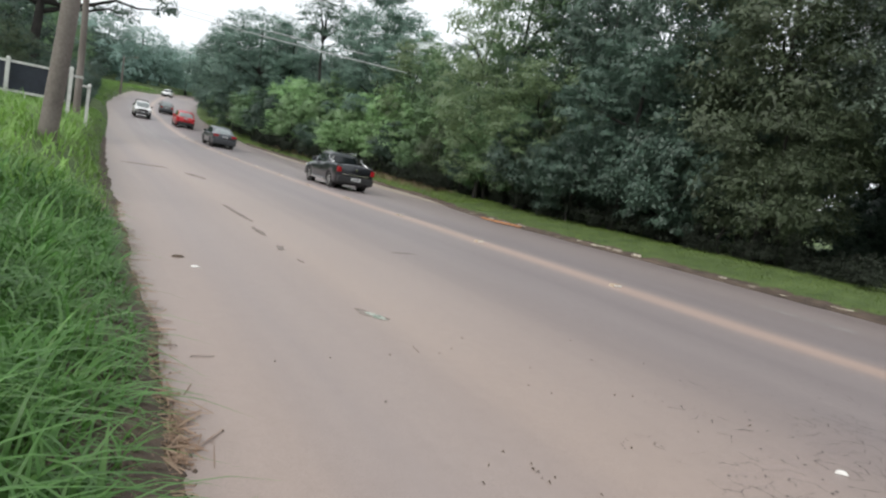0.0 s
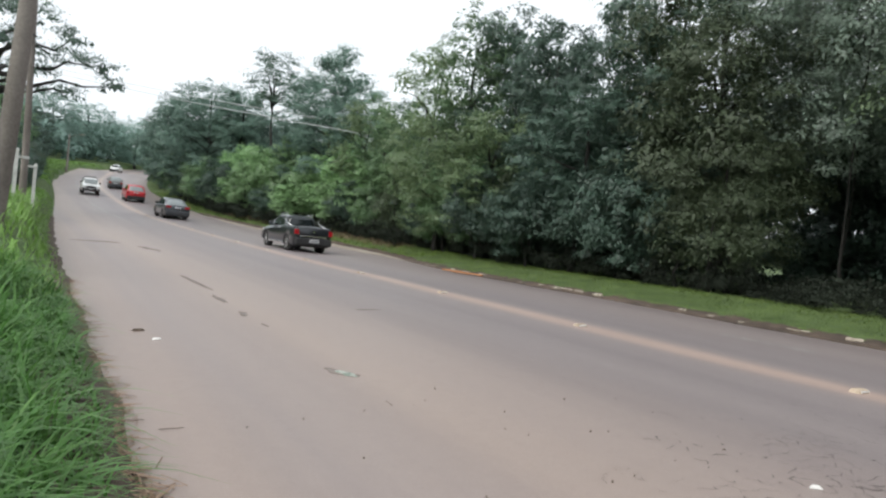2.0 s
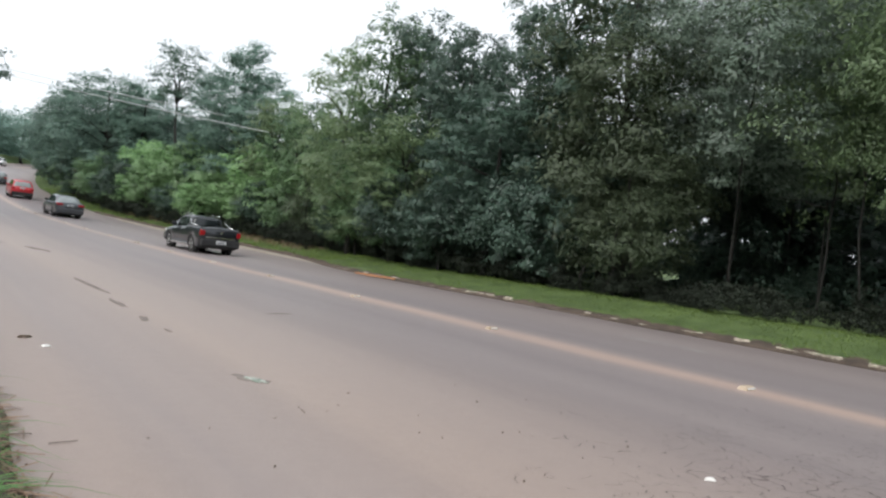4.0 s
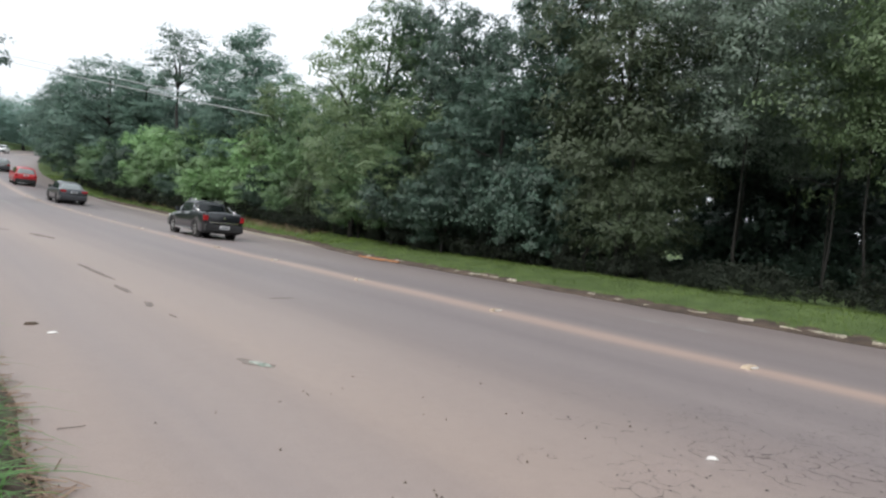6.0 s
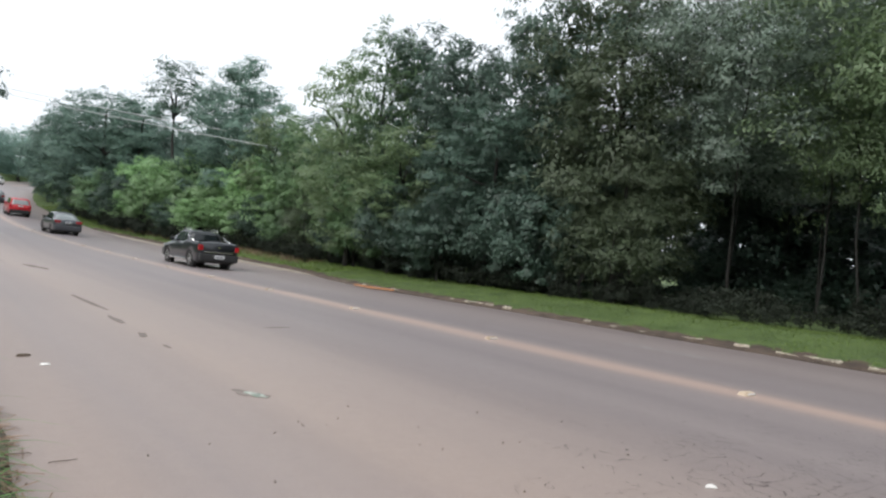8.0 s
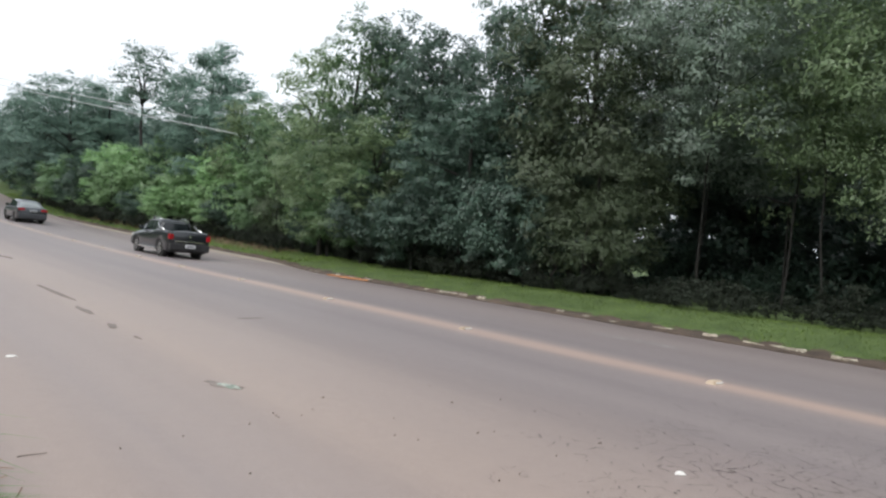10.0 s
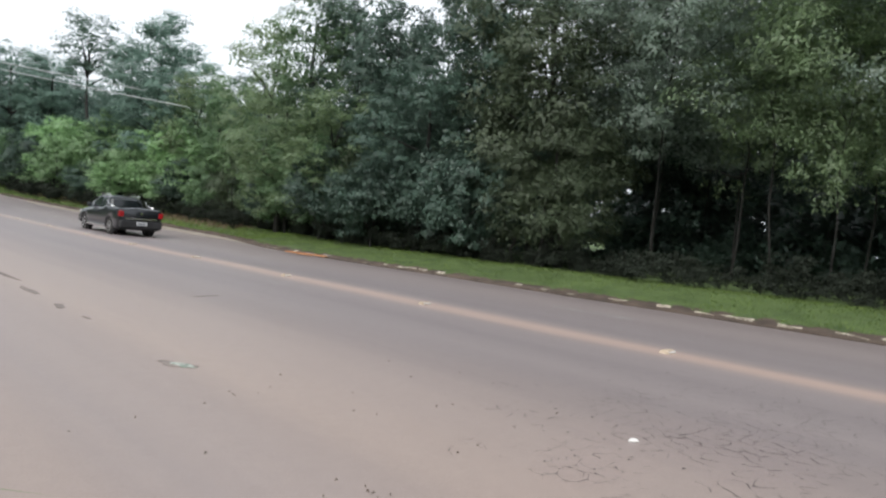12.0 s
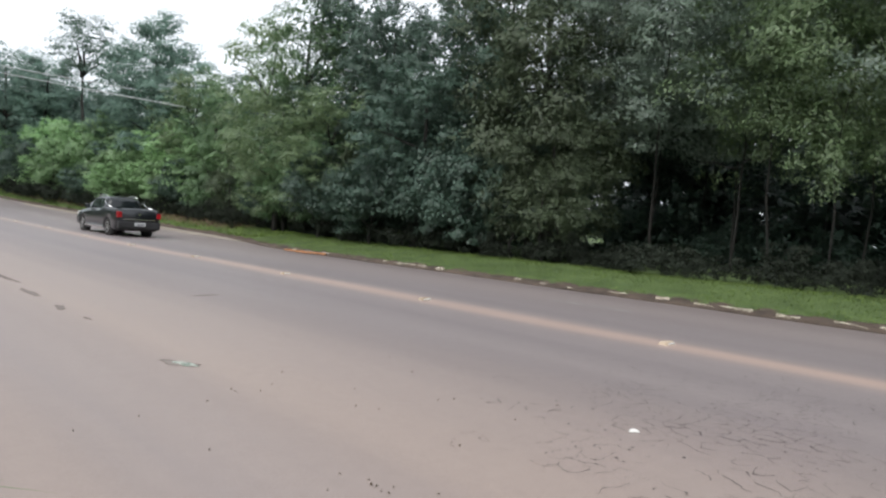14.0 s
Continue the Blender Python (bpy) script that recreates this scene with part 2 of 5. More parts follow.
CLEAR_LENS = surface("clear_lamp_lens", (0.62, 0.62, 0.60), (0.85, 0.85, 0.83), 0.12, 6, 30, 0, 0, coat=0.5)
PLATE = surface("pale_number_plate", (0.55, 0.56, 0.57), (0.70, 0.71, 0.72), 0.5, 6, 40, 0, 0)
PLATE_BAR = surface("plate_dark_bar", (0.10, 0.10, 0.11), (0.16, 0.16, 0.17), 0.6, 6, 40, 0, 0)
CHROME = surface("chrome_trim", (0.6, 0.6, 0.6), (0.75, 0.75, 0.75), 0.15, 4, 40, 1.0, 0)

# ---- mesh helpers ----


def from_np(name, verts, faces, material, smooth=False, uvs=None):
    """A mesh from arrays of vertices and of triangles or quads."""
    me = bpy.data.meshes.new(name)
    faces = np.asarray(faces, np.int32)
    k = faces.shape[1]
    me.vertices.add(len(verts))
    me.vertices.foreach_set("co", np.asarray(verts, np.float32).ravel())
    me.loops.add(faces.size)
    me.loops.foreach_set("vertex_index", faces.ravel())
    me.polygons.add(len(faces))
    me.polygons.foreach_set("loop_start", np.arange(0, faces.size, k, dtype=np.int32))
    if smooth:
        me.polygons.foreach_set("use_smooth", np.ones(len(faces), bool))
    if uvs is not None:
        me.uv_layers.new(name="across").data.foreach_set("uv", np.asarray(uvs, np.float32)[faces.ravel()].ravel())
    me.materials.append(material)
    me.update(calc_edges=True)
    me.validate()
    return me


def part(name, mesh, material=None, parent=None, label=""):
    """One mesh object, from a mesh or a bmesh, under a thing or a part."""
    if isinstance(mesh, bmesh.types.BMesh):
        me = bpy.data.meshes.new(name)
        bmesh.ops.recalc_face_normals(mesh, faces=mesh.faces)
        mesh.to_mesh(me)
        mesh.free()
        me.materials.append(material)
        mesh = me
    ob = new(name, mesh)
    ob.parent = parent
    return tagged(ob, label)


def thing(name, label, category, group="", m=None):
    ob = tagged(new(name), label, category, group)
    ob.empty_display_size = 0.2
    if m is not None:
        ob.matrix_basis = m
    return ob


def block(x0, x1, y0, y1, z0, z1, bevel=0.0, taper=(1, 1)):
    bm = bmesh.new()
    bmesh.ops.create_cube(bm, size=1)
    for v in bm.verts:
        k = taper if v.co.z > 0 else (1, 1)
        v.co = ((x0 + x1) / 2 + v.co.x * (x1 - x0) * k[0], (y0 + y1) / 2 + v.co.y * (y1 - y0) * k[1], z0 if v.co.z < 0 else z1)
    if bevel:
        bmesh.ops.bevel(bm, geom=bm.edges[:], offset=bevel, segments=2, affect="EDGES", profile=0.6)
    return bm


def tube(points, radii, sides=8):
    """Vertices and quads of a round bar along points, with a radius at each."""
    pts = np.asarray(points, float)
    radii = np.broadcast_to(np.asarray(radii, float), (len(pts),))
    vs, fs = [], []
    for i, p in enumerate(pts):
        d = pts[min(i + 1, len(pts) - 1)] - pts[max(i - 1, 0)]
        d /= np.linalg.norm(d) + 1e-9
        a = np.cross(d, (0.31, 0.9, 0.2) if abs(d[2]) > 0.8 else (0, 0, 1))
        a /= np.linalg.norm(a)
        b = np.cross(d, a)
        for k in range(sides):
            w = 2 * math.pi * k / sides
            vs.append(p + radii[i] * (math.cos(w) * a + math.sin(w) * b))
    for i in range(len(pts) - 1):
        for k in range(sides):
            k2 = (k + 1) % sides
            fs.append((i * sides + k, i * sides + k2, (i + 1) * sides + k2, (i + 1) * sides + k))
    n = len(vs)
    vs += [pts[0], pts[-1]]
    for k in range(sides):
        k2 = (k + 1) % sides
        fs.append((n, k2, k, n))
        fs.append((n + 1, (len(pts) - 1) * sides + k, (len(pts) - 1) * sides + k2, n + 1))
    return np.array(vs), fs


def tube_bm(points, radii, sides=8):
    vs, fs = tube(points, radii, sides)
    bm = bmesh.new()
    bv = [bm.verts.new(v) for v in vs]
    for f in fs:
        bm.faces.new([bv[i] for i in dict.fromkeys(f)])
    for f in bm.faces:
        f.smooth = True
    return bm


def join_bm(a, b):
    me = bpy.data.meshes.new("joined")
    b.to_mesh(me)
    b.free()
    a.from_mesh(me)
    bpy.data.meshes.remove(me)
    return a


def smooth_step(a, b, v):
    t = np.clip((np.asarray(v, float) - a) / (b - a), 0, 1)
    return t * t * (3 - 2 * t)


# ---- the lie of the land: x across the road, y along it ----


def middle(y):
    """x of the road's middle line."""
    return 7.92 - 1.2 * smooth_step(25, 62, y) + 0.0026 * np.clip(np.asarray(y, float) - 88, 0, 90) ** 2


def rise(y):
    """Height of the road along its way: level here, climbing in the distance."""
    y = np.asarray(y, float)
    return 0.00055 * np.clip(y - 18, 0, 110) ** 2 + 0.05 * np.clip(y - 128, 0, 60) + 0.04 * np.clip(y - 145, 0, 45)


def left_edge(y):
    y = np.asarray(y, float)
    return 0.46 + 0.95 * smooth_step(14, 80, y) + 0.0026 * np.clip(y - 88, 0, 90) ** 2 + 0.025 * np.sin(y * 1.7) + 0.015 * np.sin(y * 4.3 + 1)


def right_edge(y):
    return 13.85 + 2.0 * smooth_step(21, 32, y) - 2.9 * smooth_step(40, 66, y) + 0.0026 * np.clip(np.asarray(y, float) - 88, 0, 90) ** 2


def land(x, y):
    """Height of the ground sheet: under the road, up the verge to the woods, and up the grassy bank."""
    x, y = np.asarray(x, float), np.asarray(y, float)
    base = rise(y)
    r, l = x - right_edge(y), left_edge(y) - x
    z = base - 0.06
    z = np.where(r > 0.02, base - 0.06 + 0.14 * smooth_step(0.0, 0.35, r) + 0.30 * smooth_step(0.3, 3.2, r) + 0.02 * np.clip(r - 3, 0, 60), z)
    z = np.where(l > 0, base - 0.06 + 0.06 * smooth_step(0.0, 0.15, l) + 0.30 * smooth_step(0.1, 1.6, l) + 0.03 * np.clip(l - 1.5, 0, 40) + (0.95 * smooth_step(5, 19, y) - 0.45 * smooth_step(34, 60, y)) * smooth_step(0.08, 0.75, l), z)
    return z

# ---- ground, road, markings ----


def sheet(name, xs, ys, zf, material, label, category, parent=None):
    gx, gy = np.meshgrid(xs, ys)
    v = np.stack([gx, gy, zf(gx, gy)], -1).reshape(-1, 3)
    nx, ny = len(xs), len(ys)
    i = (np.arange(ny - 1)[:, None] * nx + np.arange(nx - 1)).ravel()
    f = np.stack([i, i + 1, i + 1 + nx, i + nx], 1)
    return tagged(new(name, from_np(name, v, f, material, True)), label, category, kind="structure")


xs = np.concatenate([[-1500, -600, -250, -120, -60, -30, -18], np.arange(-12, -1, 0.5), np.arange(-1, 1.6, 0.12), np.arange(1.6, 13.4, 0.8), np.arange(13.4, 20, 0.15), np.arange(20, 40, 1.0), [45, 60, 120, 300, 700, 1500]])
ys = np.concatenate([[-1500, -500, -150, -60, -30], np.arange(-15, 40, 0.5), np.arange(40, 190, 2.0), [220, 300, 600, 1500]])
sheet("ground", xs, ys, land, TURF, "grassy soil rising beside the road", "ground")

ys = np.concatenate([[-60, -30], np.arange(-15, 60, 0.5), np.arange(60, 186, 2.0)])
frac = np.linspace(0, 1, 41)
v, uv = [], []
for y in ys:
    l, r, c = float(left_edge(y)), float(right_edge(y)), float(middle(y))
    for f in frac:
        x = l + f * (r - l)
        v.append((x, y, float(rise(y)) + 0.035 * (1 - ((x - c) / 7.0) ** 2) - 0.035 + 0.012 * noise.noise((x * 0.6, y * 0.35, 3))))
        uv.append((x - c, y))
n = len(frac)
i = (np.arange(len(ys) - 1)[:, None] * n + np.arange(n - 1)).ravel()
tagged(new("road", from_np("road", v, np.stack([i, i + 1, i + 1 + n, i + n], 1), ROAD, True, uv)), "worn grey asphalt road with reddish dust", "road", kind="structure")


def road_z(x, y):
    c = float(middle(y))
    return float(rise(y)) + 0.035 * (1 - ((x - c) / 7.0) ** 2) - 0.035 + 0.012 * noise.noise((x * 0.6, y * 0.35, 3))


def strip(name, offset, y0, y1, width, material, label, ragged=0.3, step=0.25):
    """A worn painted line that follows the road, broken where it has worn off."""
    v, f = [], []
    y = y0
    while y < y1:
        x = float(middle(y)) + offset
        if noise.noise((y * 0.9, offset, 2)) > -0.5 + ragged:
            w = width * (0.8 + 0.3 * random.random())
            y2 = y + step * 1.02
            xb = float(middle(y2)) + offset
            k = len(v)
            v += [(x - w / 2, y, road_z(x, y) + 0.004), (x + w / 2, y, road_z(x, y) + 0.004), (xb + w / 2, y2, road_z(xb, y2) + 0.004), (xb - w / 2, y2, road_z(xb, y2) + 0.004)]
            f.append((k, k + 1, k + 2, k + 3))
        y += step
    return tagged(new(name, from_np(name, v, f, material)), label, "road marking", kind="structure")


strip("edge_line", 3.0, 5.6, 7.35, 0.07, WHITE_LINE, "worn white edge line on asphalt", -0.6)
strip("edge_line", 3.0, 24, 60, 0.09, WHITE_LINE, "worn white edge line on asphalt", 0.5)
strip("lane_line", -2.75, 44, 100, 0.11, WHITE_LINE, "white painted lane edge line", 0.35)
strip("centre_line", 0.09, 28, 120, 0.10, WHITE_LINE, "worn pale centre line", 0.25)


def raised_stud():
    ob = thing("road_stud", "dusty cream yellow raised road stud on the centre line", "road stud", "studs along the centre line")
    bm = block(-0.12, 0.12, -0.07, 0.07, -0.01, 0.045, 0.008, (0.72, 0.55))
    part("body", bm, STUD, ob)
    part("reflector", block(-0.075, 0.075, -0.068, -0.058, 0.012, 0.034, 0.003), CLEAR_LENS, ob, "dull reflector strip")
    return ob


first = raised_stud()
for k in range(-1, 13):
    y = 3.54 + 4.40 * k
    x = float(middle(y)) - 0.01
    m = pose(x, y, road_z(x, y), 0, 0, random.uniform(-6, 6))
    if k < 0:
        first.matrix_basis = m
    else:
        copy_thing(first, m)

# cracked asphalt: branching hair cracks round one worn stretch
rng = np.random.default_rng(5)
v, f = [], []


def crack(p, q, w):
    """One broken hair crack from p to q."""
    n = 4
    pts = [(p[0] + (q[0] - p[0]) * t + rng.normal(0, 0.012) * (0 < t < 1), p[1] + (q[1] - p[1]) * t + rng.normal(0, 0.012) * (0 < t < 1)) for t in np.linspace(0, 1, n)]
    a = math.atan2(q[1] - p[1], q[0] - p[0])
    for (x, y), (x2, y2) in zip(pts, pts[1:]):
        if rng.random() < 0.05:
            continue
        k, w1, w2 = len(v), w * rng.uniform(0.15, 1.5) / 2, w * rng.uniform(0.15, 1.5) / 2
        for px, py in ((x + w1 * math.sin(a), y - w1 * math.cos(a)), (x2 + w2 * math.sin(a), y2 - w2 * math.cos(a)), (x2 - w2 * math.sin(a), y2 + w2 * math.cos(a)), (x - w1 * math.sin(a), y + w1 * math.cos(a))):
            v.append((px, py, road_z(px, py) + 0.003))
        f.append((k, k + 1, k + 2, k + 3))


# net of cells about a hand's length across, thinning out from its middle
CELL = 0.085
knots = {}
for i in range(-26, 27):
    for j in range(-23, 24):
        for s in (0, 1):
            knots[i, j, s] = (4.75 + CELL * (1.73 * i + 0.866 * (j % 2) + rng.normal(0, 0.28)), 1.75 + CELL * (1.5 * j + (0.5 if s else -0.5) + rng.normal(0, 0.28)))
for (i, j, s), p in knots.items():
    near = [(i, j, 0)] if s else [(i, j - 1, 1), (i - 1 if j % 2 == 0 else i + 1, j - 1, 1)]
    for o in near:
        if o in knots:
            q = knots[o]
            d = math.hypot((p[0] - 4.8) / 1.55, (p[1] - 1.6) / 1.05)
            if rng.random() < 0.95 - 0.62 * d + 0.9 * noise.noise((p[0] * 1.7, p[1] * 1.7, 4)):
                crack(p, q, rng.uniform(0.0015, 0.0035) + 0.006 * rng.random() ** 4)
# small pits where the cracks meet
for p in knots.values():
    d = math.hypot((p[0] - 4.9) / 2.1, (p[1] - 1.7) / 1.6)
    if rng.random() < 0.22 - 0.2 * d:
        k, r = len(v), rng.uniform(0.006, 0.015)
        for a in range(6):
            px, py = p[0] + r * rng.uniform(0.6, 1.2) * math.cos(a * 1.047), p[1] + r * rng.uniform(0.5, 1.0) * math.sin(a * 1.047)
            v.append((px, py, road_z(px, py) + 0.004))
        f += [(k, k + 1, k + 2, k + 3), (k, k + 3, k + 4, k + 5)]
tagged(new("asphalt_cracks", from_np("asphalt_cracks", v, f, CRACK)), "fine branching cracks in worn asphalt", "cracks", kind="stuff")


def blot(name, x, y, lx, ly, turn, material, label, category, seed, up=0.004, ragged=0.6):
    """A thin uneven patch lying on the road, thicker in its middle."""
    n, v = 22, []
    c, s = math.cos(turn), math.sin(turn)
    for ring, h in ((1.0, 0.0), (0.6, up), (0.0, up * 1.2)):
        for k in range(n if ring else 1):
            w = 2 * math.pi * k / n
            q = ring * (1 + ragged * noise.noise((math.cos(w) * 1.6, math.sin(w) * 1.6, seed)))
            px, py = q * lx * math.cos(w), q * ly * math.sin(w)
            gx, gy = x + c * px - s * py, y + s * px + c * py
            v.append((gx, gy, road_z(gx, gy) + 0.003 + h))
    f = [(k, (k + 1) % n, n + (k + 1) % n, n + k) for k in range(n)] + [(n + k, n + (k + 1) % n, 2 * n, 2 * n) for k in range(n)]
    bm = bmesh.new()
    bv = [bm.verts.new(p) for p in v]
    for q in f:
        bm.faces.new([bv[i] for i in dict.fromkeys(q)])
    ob = part(name, bm, material)
    return tagged(ob, label, category)


def flakes(name, x, y, spread, count, size, material, label, category, seed):
    """A scatter of small flat bits on the road."""
    g = np.random.default_rng(seed)
    bm = bmesh.new()
    for _ in range(count):
        px, py, a, s = x + g.normal(0, spread), y + g.normal(0, spread), g.uniform(0, 6.3), size * g.uniform(0.5, 1.3)
        z = road_z(px, py) + 0.002
        q = [bm.verts.new((px + s * k * math.cos(a + w), py + s * k * math.sin(a + w), z + h)) for w, k, h in ((0, 1, 0), (1.4, 0.5, 0.006), (3.0, 0.9, 0), (4.5, 0.4, 0.008))]
        t = bm.verts.new((px, py, z + 0.014))
        for k in range(4):
            bm.faces.new((q[k], q[(k + 1) % 4], t))
        bm.faces.new(q[::-1])
    return tagged(part(name, bm, material), label, category, kind="stuff")


for k, (x, y, lx, ly, a) in enumerate([(2.55, 12.3, 0.055, 1.2, 0.04), (2.44, 10.0, 0.05, 0.55, -0.02), (2.40, 8.5, 0.045, 0.24, -0.2), (2.42, 7.6, 0.025, 0.12, 0.1), (1.7, 23.6, 0.75, 0.28, 0.1), (3.0, 21.5, 0.16, 0.9, 0.15), (4.55, 9.2, 0.22, 0.04, 0.2)]):
    blot("tar_patch", x, y, lx, ly, a, STAIN, "thin dark worn patch on the road surface", "road patch", k * 3.1 + 1)
blot("flattened_wrapper", 2.385, 5.18, 0.085, 0.21, 0.41, STAIN, "dark stain round a crushed wrapper on asphalt", "stain", 60)
blot("crushed_wrapper", 2.395, 5.16, 0.048, 0.13, 0.45, GREEN_LITTER, "crushed pale green wrapper lying on the road", "litter", 61, 0.014)
blot("paper_litter", 4.03, 1.97, 0.036, 0.019, -0.6, PAPER, "crumpled white scrap of paper on asphalt", "litter", 62, 0.018, 0.7)
blot("paper_scrap", 1.09, 6.76, 0.05, 0.03, 0.2, PAPER, "small white scrap on the dusty shoulder", "litter", 63, 0.012)
blot("dark_clod", 0.98, 7.24, 0.06, 0.03, 0.2, TWIG, "small dark clod on the dusty shoulder", "clod", 64, 0.02)
flakes("gravel_bits", 2.08, 2.25, 0.08, 10, 0.012, TWIG, "few dark gravel bits on the road", "gravel", 3)
flakes("gravel_bits", 2.6, 4.13, 0.17, 4, 0.013, TWIG, "few dark gravel bits on the road", "gravel", 4)
flakes("gravel_bits", 3.6, 3.4, 0.7, 14, 0.014, TWIG, "loose dark grit on worn asphalt", "gravel", 5)
flakes("gravel_bits", 1.6, 3.0, 0.7, 8, 0.012, TWIG, "loose dark grit on worn asphalt", "gravel", 6)


def twig(x, y, turn, length, seed):
    g = np.random.default_rng(seed)
    pts = [(x + (t - 0.5) * length * math.cos(turn) + g.normal(0, 0.008), y + (t - 0.5) * length * math.sin(turn) + g.normal(0, 0.008), road_z(x, y) + 0.006 + 0.006 * g.random()) for t in np.linspace(0, 1, 7)]
    tagged(part("twig", tube_bm(pts, np.linspace(0.003, 0.002, 7), 6), TWIG), "thin dry twig on the dusty shoulder", "twig")


twig(0.775, 3.96, 0.1, 0.15, 1)
twig(0.60, 4.17, -0.1, 0.10, 2)

# kerb of separate stones, limewashed, some sunk in soil
kerb = tagged(new("kerb"), "broken limewashed concrete kerb half buried in soil", "kerb", kind="structure")
stone_mesh = {"white": [], "grey": []}
for kind, mt in (("white", LIMEWASH), ("grey", CONCRETE)):
    for k in range(4):
        bm = block(-0.075, 0.075, -0.47, 0.47, -0.2, 0.10, 0.0, (0.8, 0.96))
        bmesh.ops.subdivide_edges(bm, edges=bm.edges[:], cuts=1, use_grid_fill=True)
        for p in bm.verts:
            p.co += Vector((random.uniform(-0.02, 0.02), random.uniform(-0.06, 0.06), random.uniform(-0.045, 0.008) if p.co.z > 0 else 0))
        me = bpy.data.meshes.new("kerb_stone")
        bm.to_mesh(me)
        bm.free()
        me.materials.append(mt)
        stone_mesh[kind].append(me)
y = -7.0
while y < 24:
    length = random.choice([0.2, 0.35, 0.5, 0.75, 1.0, 1.15])
    if random.random() < 0.8:
        ob = new("kerb_stone", random.choice(stone_mesh["white" if random.random() < 0.45 else "grey"]))
        ob.parent = kerb
        ob.matrix_basis = pose(float(right_edge(y)) + 0.09 + random.uniform(-0.03, 0.04), y + length / 2, float(rise(y)) + random.uniform(-0.075, 0.0), random.uniform(-2.5, 2.5), random.uniform(-14, 14), random.uniform(-8, 8)) @ Matrix.Diagonal((1, length, 1, 1))
    y += length + random.choice([0.02, 0.05, 0.12, 0.4])

# soil washed against the kerb and pale dirt of the lay-by
v, f = [], []
ys = np.arange(-12, 64, 0.12)
prof = [(-0.17, 0.0), (-0.12, 0.02), (-0.06, 0.04), (0.0, 0.055), (0.14, 0.08), (0.30, 0.10), (0.5, 0.11)]
for y in ys:
    r = float(right_edge(y))
    for k, (dx, dz) in enumerate(prof):
        x = r + dx + 0.10 * noise.noise((dx, y * 0.9, 7)) * (1 if k == 0 else 0.4)
        zz = road_z(x, y) if dx < 0 else float(rise(y)) - 0.02
        v.append((x, y, zz + (0.006 if k == 0 else dz + 0.055 * noise.noise((x * 5, y * 2.2, 1)) + 0.02 * noise.noise((x * 16, y * 16, 2)))))
n = len(prof)
i = (np.arange(len(ys) - 1)[:, None] * n + np.arange(n - 1)).ravel()
tagged(new("soil_strip", from_np("soil_strip", v, np.stack([i, i + 1, i + 1 + n, i + n], 1), SOIL)), "brown soil washed against the kerb", "soil", kind="structure")
v, f = [], []
ys = np.arange(24, 60, 0.4)
for y in ys:
    r = float(right_edge(y))
    w = 1.5 * float(smooth_step(24, 32, y) * (1 - smooth_step(52, 60, y))) + 0.05
    for k in range(6):
        x = r - w * (1 - k / 5) * (1 + 0.3 * noise.noise((y * 0.5, 1, 1))) + (0.12 if k == 5 else 0)
        v.append((x, y, road_z(x, y) + 0.008))
i = (np.arange(len(ys) - 1)[:, None] * 6 + np.arange(5)).ravel()
tagged(new("dirt_shoulder", from_np("dirt_shoulder", v, np.stack([i, i + 1, i + 7, i + 6], 1), PALE_DIRT)), "pale dirt shoulder beside the asphalt", "shoulder", kind="structure")
# brown earth lip along the bank
v = []
ys = np.arange(-10, 40, 0.1)
prof = [(-0.07, 0.004), (-0.02, 0.015), (0.06, 0.03), (0.2, 0.05), (0.4, 0.09)]
for y in ys:
    l = float(left_edge(y))
    for k, (dx, dz) in enumerate(prof):
        x = l - dx + (0.03 * noise.noise((y * 1.6, 5, 5)) if k == 0 else 0)
        zz = road_z(max(x, l), y) if dx < 0 else float(rise(y)) - 0.01
        v.append((x, y, zz + dz + (0.025 * noise.noise((x * 9, y * 9, 4)) if k else 0)))
n = len(prof)
i = (np.arange(len(ys) - 1)[:, None] * n + np.arange(n - 1)).ravel()
tagged(new("earth_lip", from_np("earth_lip", v, np.stack([i, i + n, i + 1 + n, i + 1], 1), SOIL)), "crumbling brown earth edge of the bank", "soil", kind="structure")
board = thing("plank", "orange brown plank lying against the kerb", "plank")
part("board", block(-0.06, 0.06, -1.05, 1.05, 0.0, 0.05, 0.008), RUST_PLANK, board)
part("offcut", block(-0.17, -0.09, -0.5, 0.35, 0.0, 0.035, 0.006), RUST_PLANK, board)
board.matrix_basis = pose(13.42, 19.8, road_z(13.42, 19.8) + 0.045, 0, -3, 9)

# ---- grass ----


def blades(g, x, y, height, width, lean, segs):
    """Arching grass blades rooted at x, y: vertices and quads."""
    n = len(x)
    a = g.uniform(0, 2 * np.pi, n)
    d = np.stack([np.cos(a), np.sin(a), 0 * a], 1)
    d[:, 0] += lean
    d /= np.linalg.norm(d, axis=1)[:, None]
    s = np.stack([-d[:, 1], d[:, 0], 0 * a], 1)
    out = g.uniform(0.55, 1.6, n)
    root = np.stack([x, y, land(x, y) - 0.01], 1)
    rows = []
    for k in range(segs + 1):
        t = k / segs
        w = width * (1 - t) ** 0.7 * (0.55 + 0.45 * min(1, t * 4 + 0.4))
        p = root + d * (height * out * 0.75 * t ** 1.8)[:, None]
        p[:, 2] += height * (t - 0.56 * out * t ** 2.2)
        rows += [p - s * (w / 2)[:, None], p + s * (w / 2)[:, None]]
    v = np.stack(rows, 1).reshape(-1, 3)
    q = np.array([(2 * k, 2 * k + 1, 2 * k + 3, 2 * k + 2) for k in range(segs)])
    f = (np.arange(n)[:, None, None] * (2 * segs + 2) + q).reshape(-1, 4)
    return v, f


